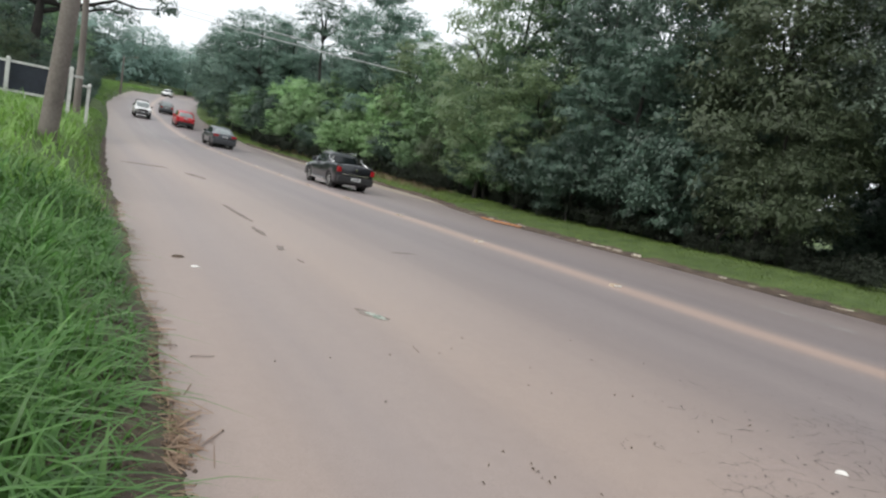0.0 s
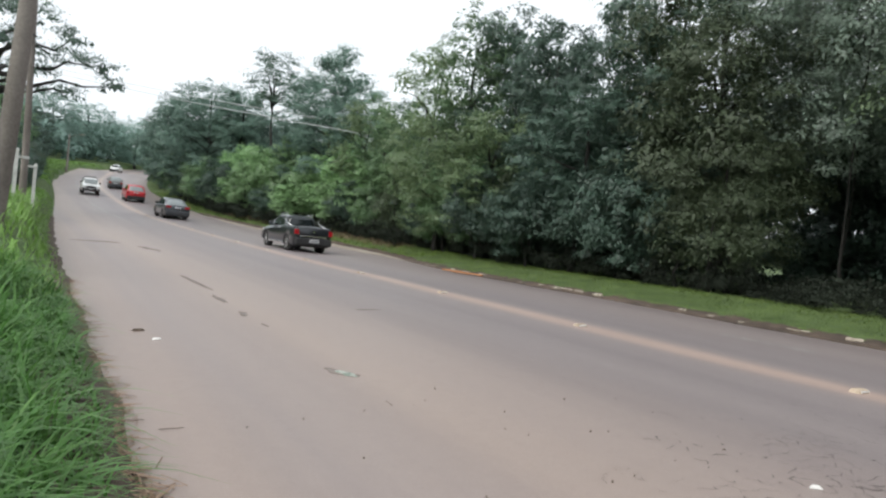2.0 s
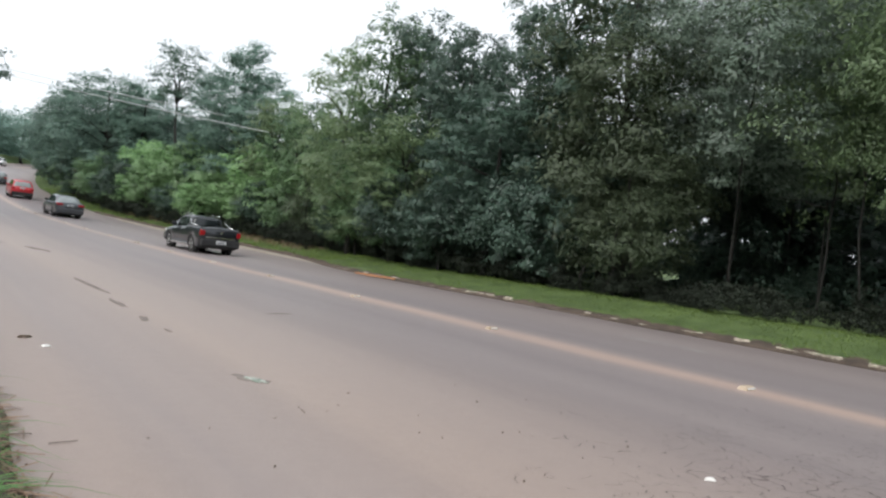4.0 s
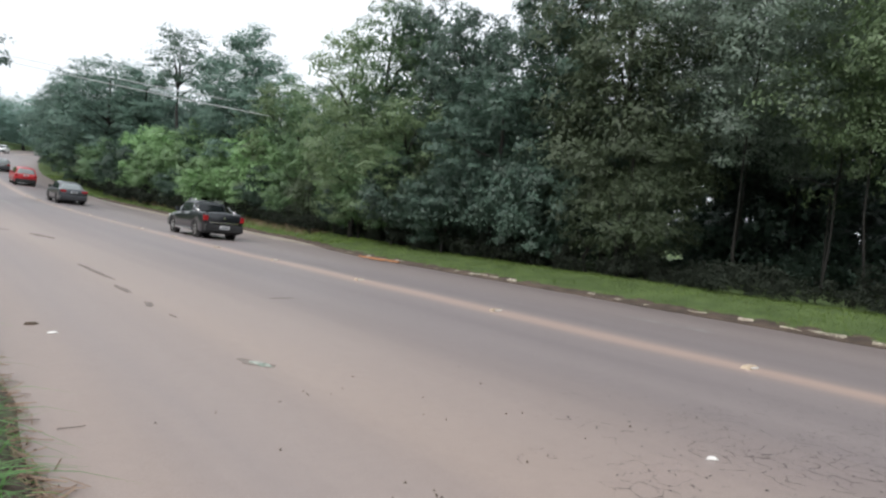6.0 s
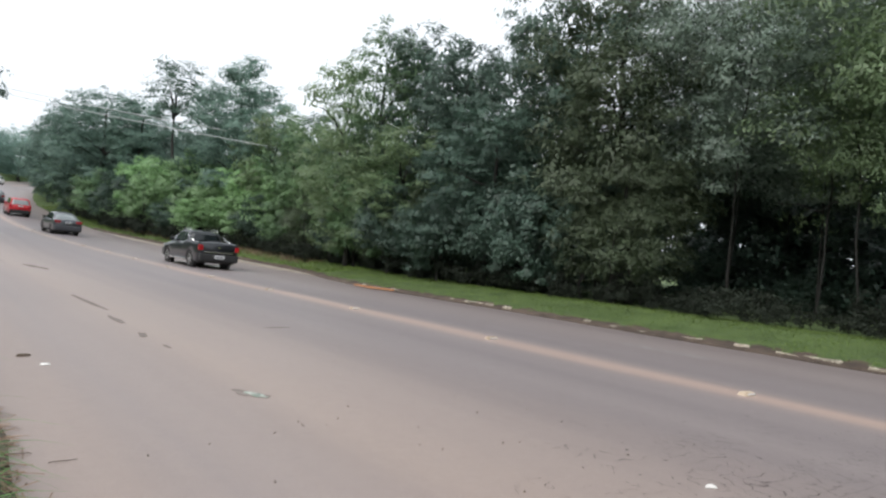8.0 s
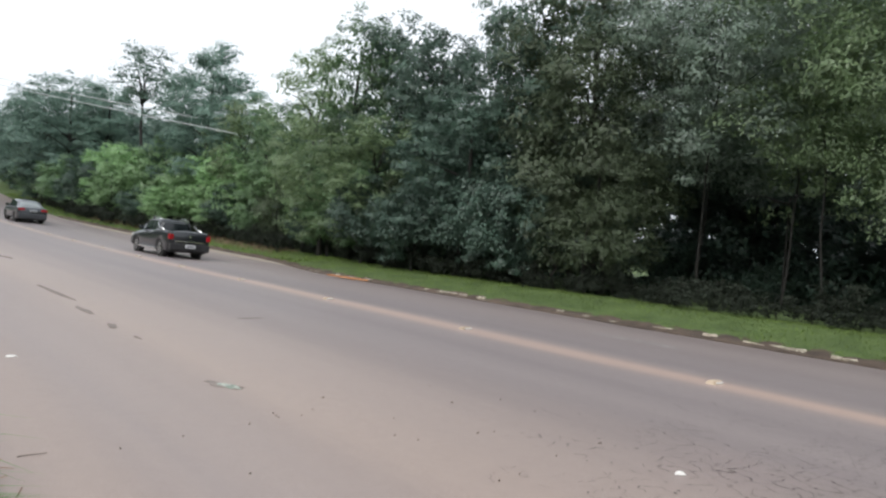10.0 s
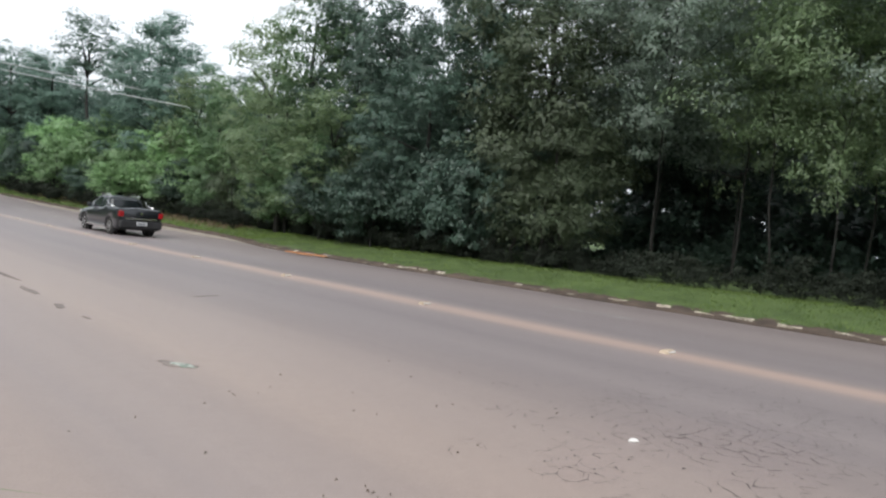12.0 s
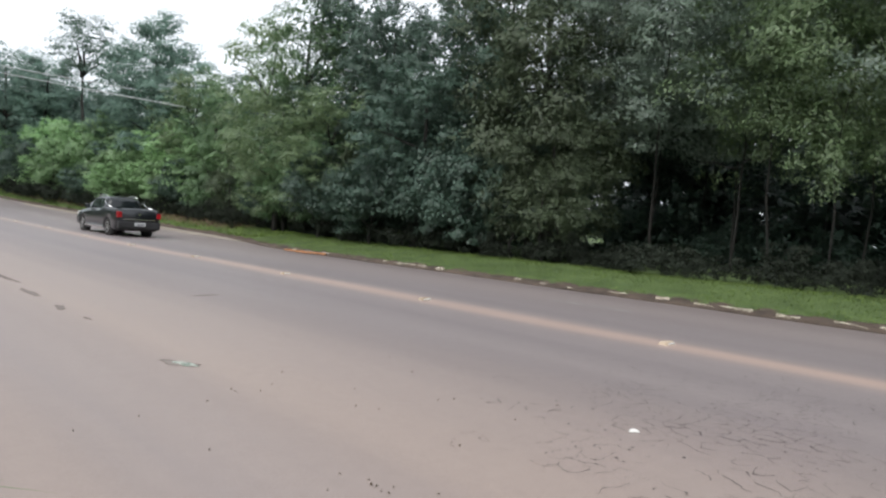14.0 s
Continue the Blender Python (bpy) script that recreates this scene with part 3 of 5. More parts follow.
def lawn(name, count, place, height, width, lean, segs, material, label, seed):
    g = np.random.default_rng(seed)
    x, y, k = place(g, count)
    v, f = blades(g, x, y, height * k * g.uniform(0.45, 1.2, len(x)), width * g.uniform(0.6, 1.3, len(x)), lean, segs)
    tagged(new(name, from_np(name, v, f, material)), label, "grass", kind="stuff")


def tufts(g, count, per, x0, x1, y0, y1, spread):
    n = count // per
    tx, ty = g.uniform(x0, x1, n), y0 + (y1 - y0) * g.random(n) ** 1.35
    x = np.repeat(tx, per) + g.normal(0, spread, n * per)
    y = np.repeat(ty, per) + g.normal(0, spread, n * per)
    return x, y, np.repeat(g.uniform(0.6, 1.25, n), per)


def bank_near(g, count):
    x, y, k = tufts(g, count, 20, -3.2, 0.5, 0.6, 9.5, 0.06)
    keep = (x < left_edge(y) - 0.05 - 0.17 * (1 - smooth_step(2.1, 3.0, y))) & (np.hypot(x, y) > 0.9)
    k = k * (0.45 + 0.55 * smooth_step(0.0, 0.55, left_edge(y) - x))
    return x[keep], y[keep], k[keep]


def bank_far(g, count):
    x, y, k = tufts(g, count, 10, -7.5, 1.5, 8, 62, 0.16)
    keep = x < left_edge(y) - 0.05
    k = k * (0.4 + 0.6 * smooth_step(0.0, 0.8, left_edge(y) - x)) * (1 - 0.35 * smooth_step(14, 26, y))
    return x[keep], y[keep], k[keep]


def verge_near(g, count):
    y = g.uniform(-9, 30, count)
    r = 0.22 + 3.6 * g.random(count)
    thin = np.array([noise.noise((a * 1.1, b * 0.8, 9)) for a, b in zip(r, y)])
    keep = thin + 0.45 * r > 0.05
    k = (0.7 + 0.25 * r + 0.5 * thin)[keep]
    return (right_edge(y) + r)[keep], y[keep], k


def verge_far(g, count):
    y = g.uniform(28, 95, count)
    r = 0.1 + 3.0 * g.random(count)
    return right_edge(y) + r, y, 1.0 + 0 * y


lawn("tall_grass", 19000, bank_near, 0.50, 0.018, 0.15, 4, GRASS_TALL, "lush tall green grass on the roadside bank", 1)
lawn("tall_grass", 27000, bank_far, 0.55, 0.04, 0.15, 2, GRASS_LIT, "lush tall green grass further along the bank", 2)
lawn("tall_grass", 8500, bank_near, 0.60, 0.027, 0.45, 5, GRASS_TALL, "broad arching grass leaves over the road edge", 9)


def island(g, count):
    y = g.uniform(84, 150, count)
    return left_edge(y) - 0.2 - 4.5 * g.random(count), y, 1.0 + 0 * y


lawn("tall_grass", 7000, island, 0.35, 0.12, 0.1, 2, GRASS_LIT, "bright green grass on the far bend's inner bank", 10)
lawn("verge_grass", 48000, verge_near, 0.10, 0.012, -0.1, 2, GRASS_SHORT, "short green grass on the verge", 3)
lawn("verge_grass", 13000, verge_far, 0.22, 0.045, -0.1, 2, GRASS_SHORT, "yellowish green grass on the far verge", 4)


def straw_place(g, count):
    y = g.uniform(1.2, 12, count)
    y = np.where(g.random(count) < 0.35, g.normal(2.3, 0.6, count), y)
    x = left_edge(y) - g.normal(0.05 + 0.11 * (y < 2.6), 0.07, count)
    return x, y, 0.8 + 0 * y


def weeds_place(g, count):
    y = g.uniform(33, 66, count)
    return right_edge(y) + 1.4 + 1.8 * g.random(count), y, 1.0 + 0 * y


lawn("dry_weeds", 2600, weeds_place, 0.55, 0.03, 0.0, 2, STRAW, "brown dry weeds before the shrubs", 8)


def scatter(name, count, seed, flat, material, label, category):
    """Straws or clods lying loose along the foot of the bank, thickest beside the camera."""
    g = np.random.default_rng(seed)
    v, f = [], []
    for _ in range(count):
        y = g.normal(2.0, 0.7) if g.random() < 0.55 else 1.0 + 11 * g.random() ** 1.6
        x = float(left_edge(y)) + (g.normal(-0.02 - 0.14 * (y < 2.6), 0.075) if flat else g.normal(0.0, 0.045))
        z = max(float(land(x, y)), road_z(x, y)) + 0.004 + 0.014 * g.random() * flat
        a = g.uniform(0, 6.3)
        long, wide, tall = (g.uniform(0.03, 0.11), g.uniform(0.0015, 0.004), g.uniform(-0.012, 0.012)) if flat else (0.004 + 0.012 * g.random() ** 2,) * 3
        c, s, k = math.cos(a), math.sin(a), len(v)
        if flat:
            v += [(x - c * long - s * wide, y - s * long + c * wide, z), (x - c * long + s * wide, y - s * long - c * wide, z + 0.003), (x + c * long + s * wide, y + s * long - c * wide, z + 0.003 + tall), (x + c * long - s * wide, y + s * long + c * wide, z + tall)]
            f.append((k, k + 1, k + 2, k + 3))
        else:
            q = [g.uniform(0.6, 1.2) * long for _ in range(5)]
            v += [(x + q[0], y, z - 0.004), (x, y + q[1], z - 0.004), (x - q[2], y, z - 0.004), (x, y - q[3], z - 0.004), (x + 0.2 * q[0], y, z + q[4] * 0.8)]
            f += [(k, k + 1, k + 4, k + 4), (k + 1, k + 2, k + 4, k + 4), (k + 2, k + 3, k + 4, k + 4), (k + 3, k, k + 4, k + 4)]
    if not flat:
        f = [q[:3] for q in f]
    tagged(new(name, from_np(name, v, f, material)), label, category, kind="stuff")


scatter("fallen_straw", 4400, 41, True, STRAW, "dry brown straw lying flat on soil", "straw")
scatter("soil_crumbs", 2600, 42, False, SOIL, "loose brown soil crumbs along the road edge", "soil")
lawn("dry_straw", 5200, straw_place, 0.10, 0.006, 0.2, 3, STRAW, "dry cut straw lying at the bank's foot", 5)

# ---- trees ----


def leaf_mesh(name, pos, nrm, size, g, material, slim=0.5):
    """Small pointed leaves at pos, facing along nrm."""
    n = len(pos)
    nrm = nrm / (np.linalg.norm(nrm, axis=1)[:, None] + 1e-9) + g.normal(0, 0.17, (n, 3))
    nrm /= np.linalg.norm(nrm, axis=1)[:, None] + 1e-9
    d = np.cross(nrm, g.normal(0, 1, (n, 3)))
    d[:, 2] -= 0.25
    d -= nrm * (d * nrm).sum(1)[:, None]
    d /= np.linalg.norm(d, axis=1)[:, None] + 1e-9
    w = np.cross(nrm, d)
    ln = (size * g.uniform(0.6, 1.35, n))[:, None]
    back = pos - d * ln * 0.45 + nrm * ln * 0.06
    v = np.stack([back - w * ln * slim / 2, back + w * ln * slim / 2, pos + d * ln * 0.6 - nrm * ln * 0.10], 1).reshape(-1, 3)
    f = np.arange(3 * n).reshape(-1, 3)
    return from_np(name, v, f, material)


def unit(g, n):
    u = g.normal(0, 1, (n, 3))
    return u / np.linalg.norm(u, axis=1)[:, None]


def crown_points(g, blobs, clump_r, per, density, droop=0.0, gaps=0.26):
    """Leaf places and facings: clumps of leaves spread over the skins of the blobs, and a sparse inside."""
    ps, ns = [], []
    for bx, by, bz, rx, ry, rz in blobs:
        area = 4 * math.pi * ((rx * ry + rx * rz + ry * rz) / 3)
        k = max(5, int(area * density))
        u = unit(g, k)
        rad = np.array([rx, ry, rz])
        bump = np.array([0.82 + 0.55 * noise.noise((q[0] * 1.9 + bx, q[1] * 1.9 + by, q[2] * 1.9 + bz)) for q in u])
        c = np.array([bx, by, bz]) + u * rad * (bump * g.uniform(0.75, 1.08, k))[:, None]
        inside = np.zeros(k, bool)
        for o in blobs:
            if o[:3] != (bx, by, bz) and abs(o[0] - bx) < o[3] + rx:
                inside |= (((c - np.array(o[:3])) / (np.array(o[3:]) * 0.8)) ** 2).sum(1) < 1
        inside |= (u[:, 2] < -0.3) & (g.random(k) < (0.35 if bz > 2.2 else 0.0))
        hollow = np.array([noise.noise((q[0] * 0.75, q[1] * 0.75, q[2] * 0.95 + 7)) for q in c]) < -gaps
        inside |= hollow & (g.random(k) < 0.85)
        c, u = c[~inside], u[~inside]
        k = len(c)
        r = clump_r * g.uniform(0.55, 1.35, k)
        w = unit(g, k * per)
        w[:, 2] = np.where(w[:, 2] < -0.2, -w[:, 2] * 0.6, w[:, 2])
        flat = np.array([1.0, 1.0, 0.85])
        ps.append(np.repeat(c, per, 0) + w * flat * (np.repeat(r, per) * g.uniform(0.5, 1.05, k * per))[:, None] - np.array([0, 0, droop]) * (np.hypot(w[:, 0], w[:, 1])[:, None] ** 2))
        ns.append(0.7 * w + 0.75 * np.repeat(u, per, 0) + np.array([0, 0, 0.55]))
    return np.concatenate(ps), np.concatenate(ns)


def core_points(g, blobs, per):
    ps = []
    for b in blobs:
        ps.append(np.array(b[:3]) + unit(g, per) * np.array(b[3:]) * (g.random(per) ** 0.5 * 0.62)[:, None])
    p = np.concatenate(ps)
    return p, unit(g, len(p))


def round_blobs(g, h, w, base, n, top=0.55):
    """Overlapping ellipsoids over an egg-shaped outline from base to h, w wide."""
    out = []
    mid, half = (h + base) / 2, (h - base) / 2
    for k in range(n):
        u = 1 - 2 * (k + 0.5) / n
        a = 2.4 * k + g.uniform(-0.4, 0.4)
        s = (1 - u * u) ** (0.5 if u > 0 else 0.3)
        r = w / 2 * g.uniform(0.34, 0.52)
        rz = min(r * g.uniform(0.7, 1.0), half * 0.55)
        out.append(((w / 2 - r) * s * 1.05 * math.cos(a), (w / 2 - r) * s * 1.05 * math.sin(a), mid + (half - rz) * u * g.uniform(0.9, 1.0), r, r, rz))
    out.append((0, 0, mid, w * 0.3, w * 0.3, half * 0.6))
    return out


def make_tree(name, label, seed, h, w, base, n, leaf, material, trunk_r, density=1.45, per=26, clump=0.42, core=34, slim=0.5, droop=0.0, group="", bend=0.4, blobs=None, limbs=5, wave=0.06):
    """A tapered, bent trunk, limbs that reach into the crown and a crown of single leaves."""
    g = np.random.default_rng(seed)
    ob = thing(name, label, "shrub" if h < 5 and base < 0.8 else "tree", group)
    blobs = blobs or round_blobs(g, h, w, base, n)
    zs = np.linspace(-0.25, h * 0.86, 9)
    tx, ty = np.cumsum(g.normal(0, bend * 0.25, 9)), np.cumsum(g.normal(0, bend * 0.25, 9))
    tx, ty = tx - tx[0], ty - ty[0]
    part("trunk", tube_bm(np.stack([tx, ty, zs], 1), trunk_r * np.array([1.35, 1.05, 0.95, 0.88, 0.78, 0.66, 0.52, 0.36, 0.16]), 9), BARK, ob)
    order = sorted(blobs, key=lambda b: -math.hypot(b[0], b[1]))[:limbs]
    for b in order:
        z0 = max(0.25 * h * g.uniform(0.5, 1.2), min(b[2] - 0.6, h * 0.7) - 0.5)
        z0 = min(z0, max(0.3, b[2] - 0.2))
        sx, sy = np.interp(z0, zs, tx), np.interp(z0, zs, ty)
        pts = []
        for t in np.linspace(0, 1, 6):
            pts.append((sx + (b[0] - sx) * t + g.normal(0, wave) * (0 < t < 1), sy + (b[1] - sy) * t + g.normal(0, wave) * (0 < t < 1), z0 + (b[2] - z0) * t ** 0.8 + 0.12 * math.sin(3 * t) + (0.8 * g.normal(0, wave) if 0 < t < 1 else 0)))
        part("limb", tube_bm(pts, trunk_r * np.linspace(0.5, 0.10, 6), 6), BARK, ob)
    p, q = crown_points(g, blobs, clump * 1.12, per * 2, density, droop)
    leaf *= 0.72
    fit_z, fit_w = (h - 0.1) / np.percentile(p[:, 2], 99.6), 0.5 * w / np.percentile(np.hypot(p[:, 0], p[:, 1]), 96)
    p = p * np.array([fit_w, fit_w, fit_z])
    blobs = [(b[0] * fit_w, b[1] * fit_w, b[2] * fit_z, b[3] * fit_w, b[4] * fit_w, b[5] * fit_z) for b in blobs]
    sizes = np.full(len(p), leaf)
    if core:
        p2, q2 = core_points(g, blobs, core * 2)
        p, q, sizes = np.concatenate([p, p2]), np.concatenate([q, q2]), np.concatenate([sizes, np.full(len(p2), leaf * 1.7)])
    keep = p[:, 2] > 0.03
    me = leaf_mesh("crown", p[keep], q[keep], sizes[keep], g, material, slim)
    part("crown", me, None, ob)
    return ob


def stand(ob, x, y, size=1.0, turn=0.0, tall=1.0, fresh=False):
    sink = 0.16 * size if ob["category"] == "shrub" else 0.03
    m = pose(x, y, float(land(x, y)) - sink, 0, 0, turn) @ Matrix.Diagonal((size, size, size * tall, 1))
    if fresh:
        ob.matrix_basis = m
        return ob
    return copy_thing(ob, m @ Matrix.Diagonal((1 / ob.scale.x, 1 / ob.scale.y, 1 / ob.scale.z, 1)))


class Kind:
    """A plant built once; the first planting uses it, the others are copies."""

    def __init__(self, *variants):
        self.variants, self.used, self.turn = variants, set(), 0

    def plant(self, x, y, size=1.0, tall=1.0, turn=None, which=None):
        k = self.turn % len(self.variants) if which is None else which
        self.turn += 1
        ob = self.variants[k]
        turn = random.uniform(0, 360) if turn is None else turn
        if k not in self.used:
            self.used.add(k)
            return stand(ob, x, y, size, turn, tall, True)
        return stand(ob, x, y, size, turn, tall)


W1, W2, W3 = "trees of the roadside wood", "shrubs at the wood's edge", "tall thin trees behind the wood"
dense = Kind(make_tree("broadleaf_tree", "dense dark green broadleaf tree leafy to the ground", 11, 9.5, 6.6, 0.3, 15, 0.24, LEAF_DARK, 0.17, group=W1),
             make_tree("broadleaf_tree", "dense mid green broadleaf tree in the wood", 12, 9.0, 6.0, 0.5, 14, 0.22, LEAF_MID, 0.15, group=W1),
             make_tree("broadleaf_tree", "yellow-green broadleaf tree in the roadside wood", 20, 9.5, 6.2, 0.4, 15, 0.20, LEAF_LIME, 0.15, group=W1))
olive = Kind(make_tree("olive_green_tree", "olive green feathery tree at the wood's edge", 13, 10.0, 6.4, 0.6, 16, 0.21, LEAF_OLIVE, 0.15, density=1.15, per=42, clump=0.62, slim=0.42, droop=0.1, core=16, group=W1))
high = Kind(make_tree("tall_canopy_tree", "tall tree with bare trunk and overhanging canopy brightened to grey-green", 14, 11.5, 7.6, 2.5, 15, 0.17, LEAF_HIGH_LIT, 0.030, density=1.3, per=46, clump=0.60, slim=0.42, group=W1),
            make_tree("tall_canopy_tree", "tall tree with thin bare trunk and yellow-green canopy", 15, 11.0, 6.8, 2.3, 14, 0.17, LEAF_LIME, 0.028, density=1.3, per=46, clump=0.60, slim=0.42, droop=0.15, group=W1))
# Leaf colours carry light: dark for a silhouette first, blue-green for haze second.
airy = Kind(make_tree("airy_tree", "slender tall tree with a thin open crown", 16, 16.0, 6.5, 9.0, 12, 0.26, LEAF_DARK, 0.2, density=1.2, per=18, clump=0.5, core=5, group=W3, limbs=9),
            make_tree("airy_tree", "slender tall tree with airy upright foliage", 17, 14.0, 5.8, 2.5, 17, 0.24, LEAF_VINE, 0.2, density=1.7, per=24, clump=0.5, core=30, group=W3, limbs=8))
dome = Kind(make_tree("vine_covered_tree", "broad domed tree draped in dark blue-green vines", 18, 12.5, 10.5, 0.3, 26, 0.28, LEAF_VINE, 0.25, density=1.25, per=30, clump=0.62, group=W1))
far_dome = Kind(make_tree("vine_covered_tree", "domed tree at the far bend, distance haze in its blue-green leaves", 19, 12.5, 10.5, 0.2, 18, 0.36, LEAF_HAZED, 0.25, density=0.65, per=24, clump=0.8, group=W1))
bush = Kind(make_tree("dark_shrub", "dark green dense shrub with large leaves", 21, 3.2, 3.6, 0.05, 10, 0.15, LEAF_DARK, 0.05, density=2.6, per=34, clump=0.36, core=40, group=W2),
            make_tree("green_shrub", "mid green leafy shrub at the grass edge", 22, 3.6, 3.4, 0.05, 10, 0.14, LEAF_MID, 0.05, density=2.6, per=34, clump=0.34, core=40, group=W2),
            make_tree("olive_shrub", "olive grey shrub with drooping twigs", 23, 3.0, 3.2, 0.05, 9, 0.14, LEAF_OLIVE, 0.045, density=2.6, per=34, clump=0.33, core=40, slim=0.35, droop=0.1, group=W2))
fresh = Kind(make_tree("fresh_green_tree", "bright fresh green small bushy tree", 24, 5.6, 4.8, 0.2, 12, 0.26, LEAF_LIGHT, 0.09, density=1.4, clump=0.42, group=W2),
             make_tree("fresh_green_tree", "light green spreading small tree", 25, 5.0, 5.0, 0.4, 11, 0.24, LEAF_LIGHT, 0.08, density=1.4, clump=0.40, group=W2))
low = Kind(make_tree("low_shrub", "low undergrowth shrub beside the grass, darkened for canopy shade", 26, 1.1, 1.7, 0.0, 7, 0.075, LEAF_LOW_SHADED, 0.02, density=6, per=19, clump=0.2, core=40, group=W2),
           make_tree("low_shrub", "low dull brown-green undergrowth with thin twigs, darkened for canopy shade", 27, 0.95, 1.6, 0.0, 7, 0.08, LEAF_LOW_SHADED, 0.02, density=6, per=19, clump=0.2, core=40, group=W2))


def by_sight(kind, full, wide, bearing, away, top, width, which=None):
    """Plant so that the crown's top stands at an angle above the eye, at a bearing from the road's line and a distance."""
    away, width = away * 1.08, width * 1.12
    x, y = away * math.sin(radians(bearing)), away * math.cos(radians(bearing))
    h = away * math.tan(radians(top)) + 1.25 - float(land(x, y))
    s = width / wide
    kind.plant(x, y, s, h / full / s, which=which)


# the wood's skyline, from the shade beside the camera to the bend
for bearing, away, top, width, k in ((50.0, 25.5, 24.5, 6.0, 0), (46.6, 27.0, 20.0, 4.6, 0), (40.7, 29.5, 19.0, 4.8, 0), (38.0, 32.0, 20.0, 6.2, 0), (34.2, 34.0, 19.2, 6.2, 1), (30.2, 37.0, 16.6, 5.2, 2), (27.0, 42.0, 11.4, 5.2, 1),
                                     (43.5, 24.5, 14.0, 5.0, 0), (36.0, 29.0, 11.5, 5.4, 2), (31.5, 33.0, 10.5, 5.0, 2), (39.5, 38.0, 16.0, 7.0, 1), (24.6, 45.0, 11.2, 5.0, 2), (28.5, 48.0, 11.5, 6.5, 0)):
    by_sight(dense, (9.5, 9.0, 9.5)[k], (6.6, 6.0, 6.2)[k], bearing, away, top, width, k)
for bearing, away, top, width in ((55.0, 23.0, 27.0, 7.2), (53.6, 22.5, 20.0, 4.6), (56.0, 21.0, 11.0, 4.2)):
    by_sight(olive, 10.0, 6.4, bearing, away, top, width)
for bearing, away, top, width, k in ((16.5, 64, 13.9, 5.6, 0), (21.4, 50, 15.2, 5.8, 1), (19.3, 54, 12.6, 5.0, 1), (23.4, 48, 13.2, 5.0, 1), (14.2, 70, 10.6, 5.6, 1)):
    by_sight(airy, 16.0 if k == 0 else 14.0, 6.5 if k == 0 else 5.8, bearing, away, top, width, k)
for bearing, away, top, width in ((11.6, 74, 10.6, 10.5), (9.9, 82, 9.6, 9.5), (14.0, 76, 9.5, 9.0), (17.5, 72, 9.0, 9.0), (21.0, 62, 9.5, 8.0), (8.9, 96, 7.6, 9.5)):
    by_sight(dome, 12.5, 10.5, bearing, away, top, width)
# Canopy trees at negative y are out of view, kept to block side light.
for x, y, s, t, k in ((21.2, 10.4, 1.12, 1.05, 0), (20.9, 6.4, 1.12, 1.05, 1), (21.2, 2.4, 1.12, 1.05, 0), (20.9, -1.4, 1.12, 1.05, 1), (23.6, 11.5, 1.05, 1.15, 0), (21.0, -5.2, 1.0, 1.1, 0), (23.5, 8.5, 1.05, 1.1, 0), (23.2, 4.6, 1.0, 1.1, 1), (23.5, 0.0, 1.0, 1.15, 0),
                      (27.5, 6.5, 1.1, 1.1, 0), (28, 1.5, 1.1, 1.1, 1), (28, 11.5, 1.1, 1.15, 0), (19.9, 4.7, 0.72, 1.25, 1)):
    high.plant(x, y, s, t, which=k)
for x, y, s, k in ((19.8, 46, 1.2, 0), (19.4, 51, 1.15, 1), (19.0, 56, 1.35, 0), (18.6, 61.5, 1.35, 1), (17.8, 67, 1.25, 0), (20.4, 41.5, 1.1, 1), (20.4, 36.5, 1.05, 0), (19.8, 30.5, 0.85, 1)):
    fresh.plant(x, y, s, 1.0, which=k)
for k, (y, s) in enumerate(((12.4, 0.9), (14.3, 1.0), (16.4, 1.05), (18.6, 1.1), (20.8, 1.0), (23.0, 1.05), (25.2, 1.1), (27.6, 0.95), (30.2, 1.05), (33.0, 1.0), (36.0, 1.05),
                            (39.2, 1.0), (42.6, 1.0), (46.2, 0.95), (50.2, 0.95), (54.5, 0.95), (59.0, 1.0), (64.0, 1.0), (69.0, 1.05), (74.5, 1.1), (80, 1.15))):
    if y > 40 and k % 3:
        fresh.plant(float(right_edge(y)) + (3.0 if y < 50 else 2.2) + (0.6 if k % 2 else 0.0), y, s * 0.8, random.uniform(0.85, 1.1))
    else:
        bush.plant(float(right_edge(y)) + (4.1 if y < 20 else 3.2 if y < 50 else 2.0) + (0.6 if k % 2 else 0.0), y, s * 1.08, random.uniform(1.0, 1.35), which=2 if y < 15 else 0 if y < 24 else None)
    if y > 12 and y < 50:
        bush.plant(float(right_edge(y)) + (5.6 if y < 20 else 4.9), y + 1.3, s * 1.3, random.uniform(1.1, 1.35), which=0 if y < 22 else None)
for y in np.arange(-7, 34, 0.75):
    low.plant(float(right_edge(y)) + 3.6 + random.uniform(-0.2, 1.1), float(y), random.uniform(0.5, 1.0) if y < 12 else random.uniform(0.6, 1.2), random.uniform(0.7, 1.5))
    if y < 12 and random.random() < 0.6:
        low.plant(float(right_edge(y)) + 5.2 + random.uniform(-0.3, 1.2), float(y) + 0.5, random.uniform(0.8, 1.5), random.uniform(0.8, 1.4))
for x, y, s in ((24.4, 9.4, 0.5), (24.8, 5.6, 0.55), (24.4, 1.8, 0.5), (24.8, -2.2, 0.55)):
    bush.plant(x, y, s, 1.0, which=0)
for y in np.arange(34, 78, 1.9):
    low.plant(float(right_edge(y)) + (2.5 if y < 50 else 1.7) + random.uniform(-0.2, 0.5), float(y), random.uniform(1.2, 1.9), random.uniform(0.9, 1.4))
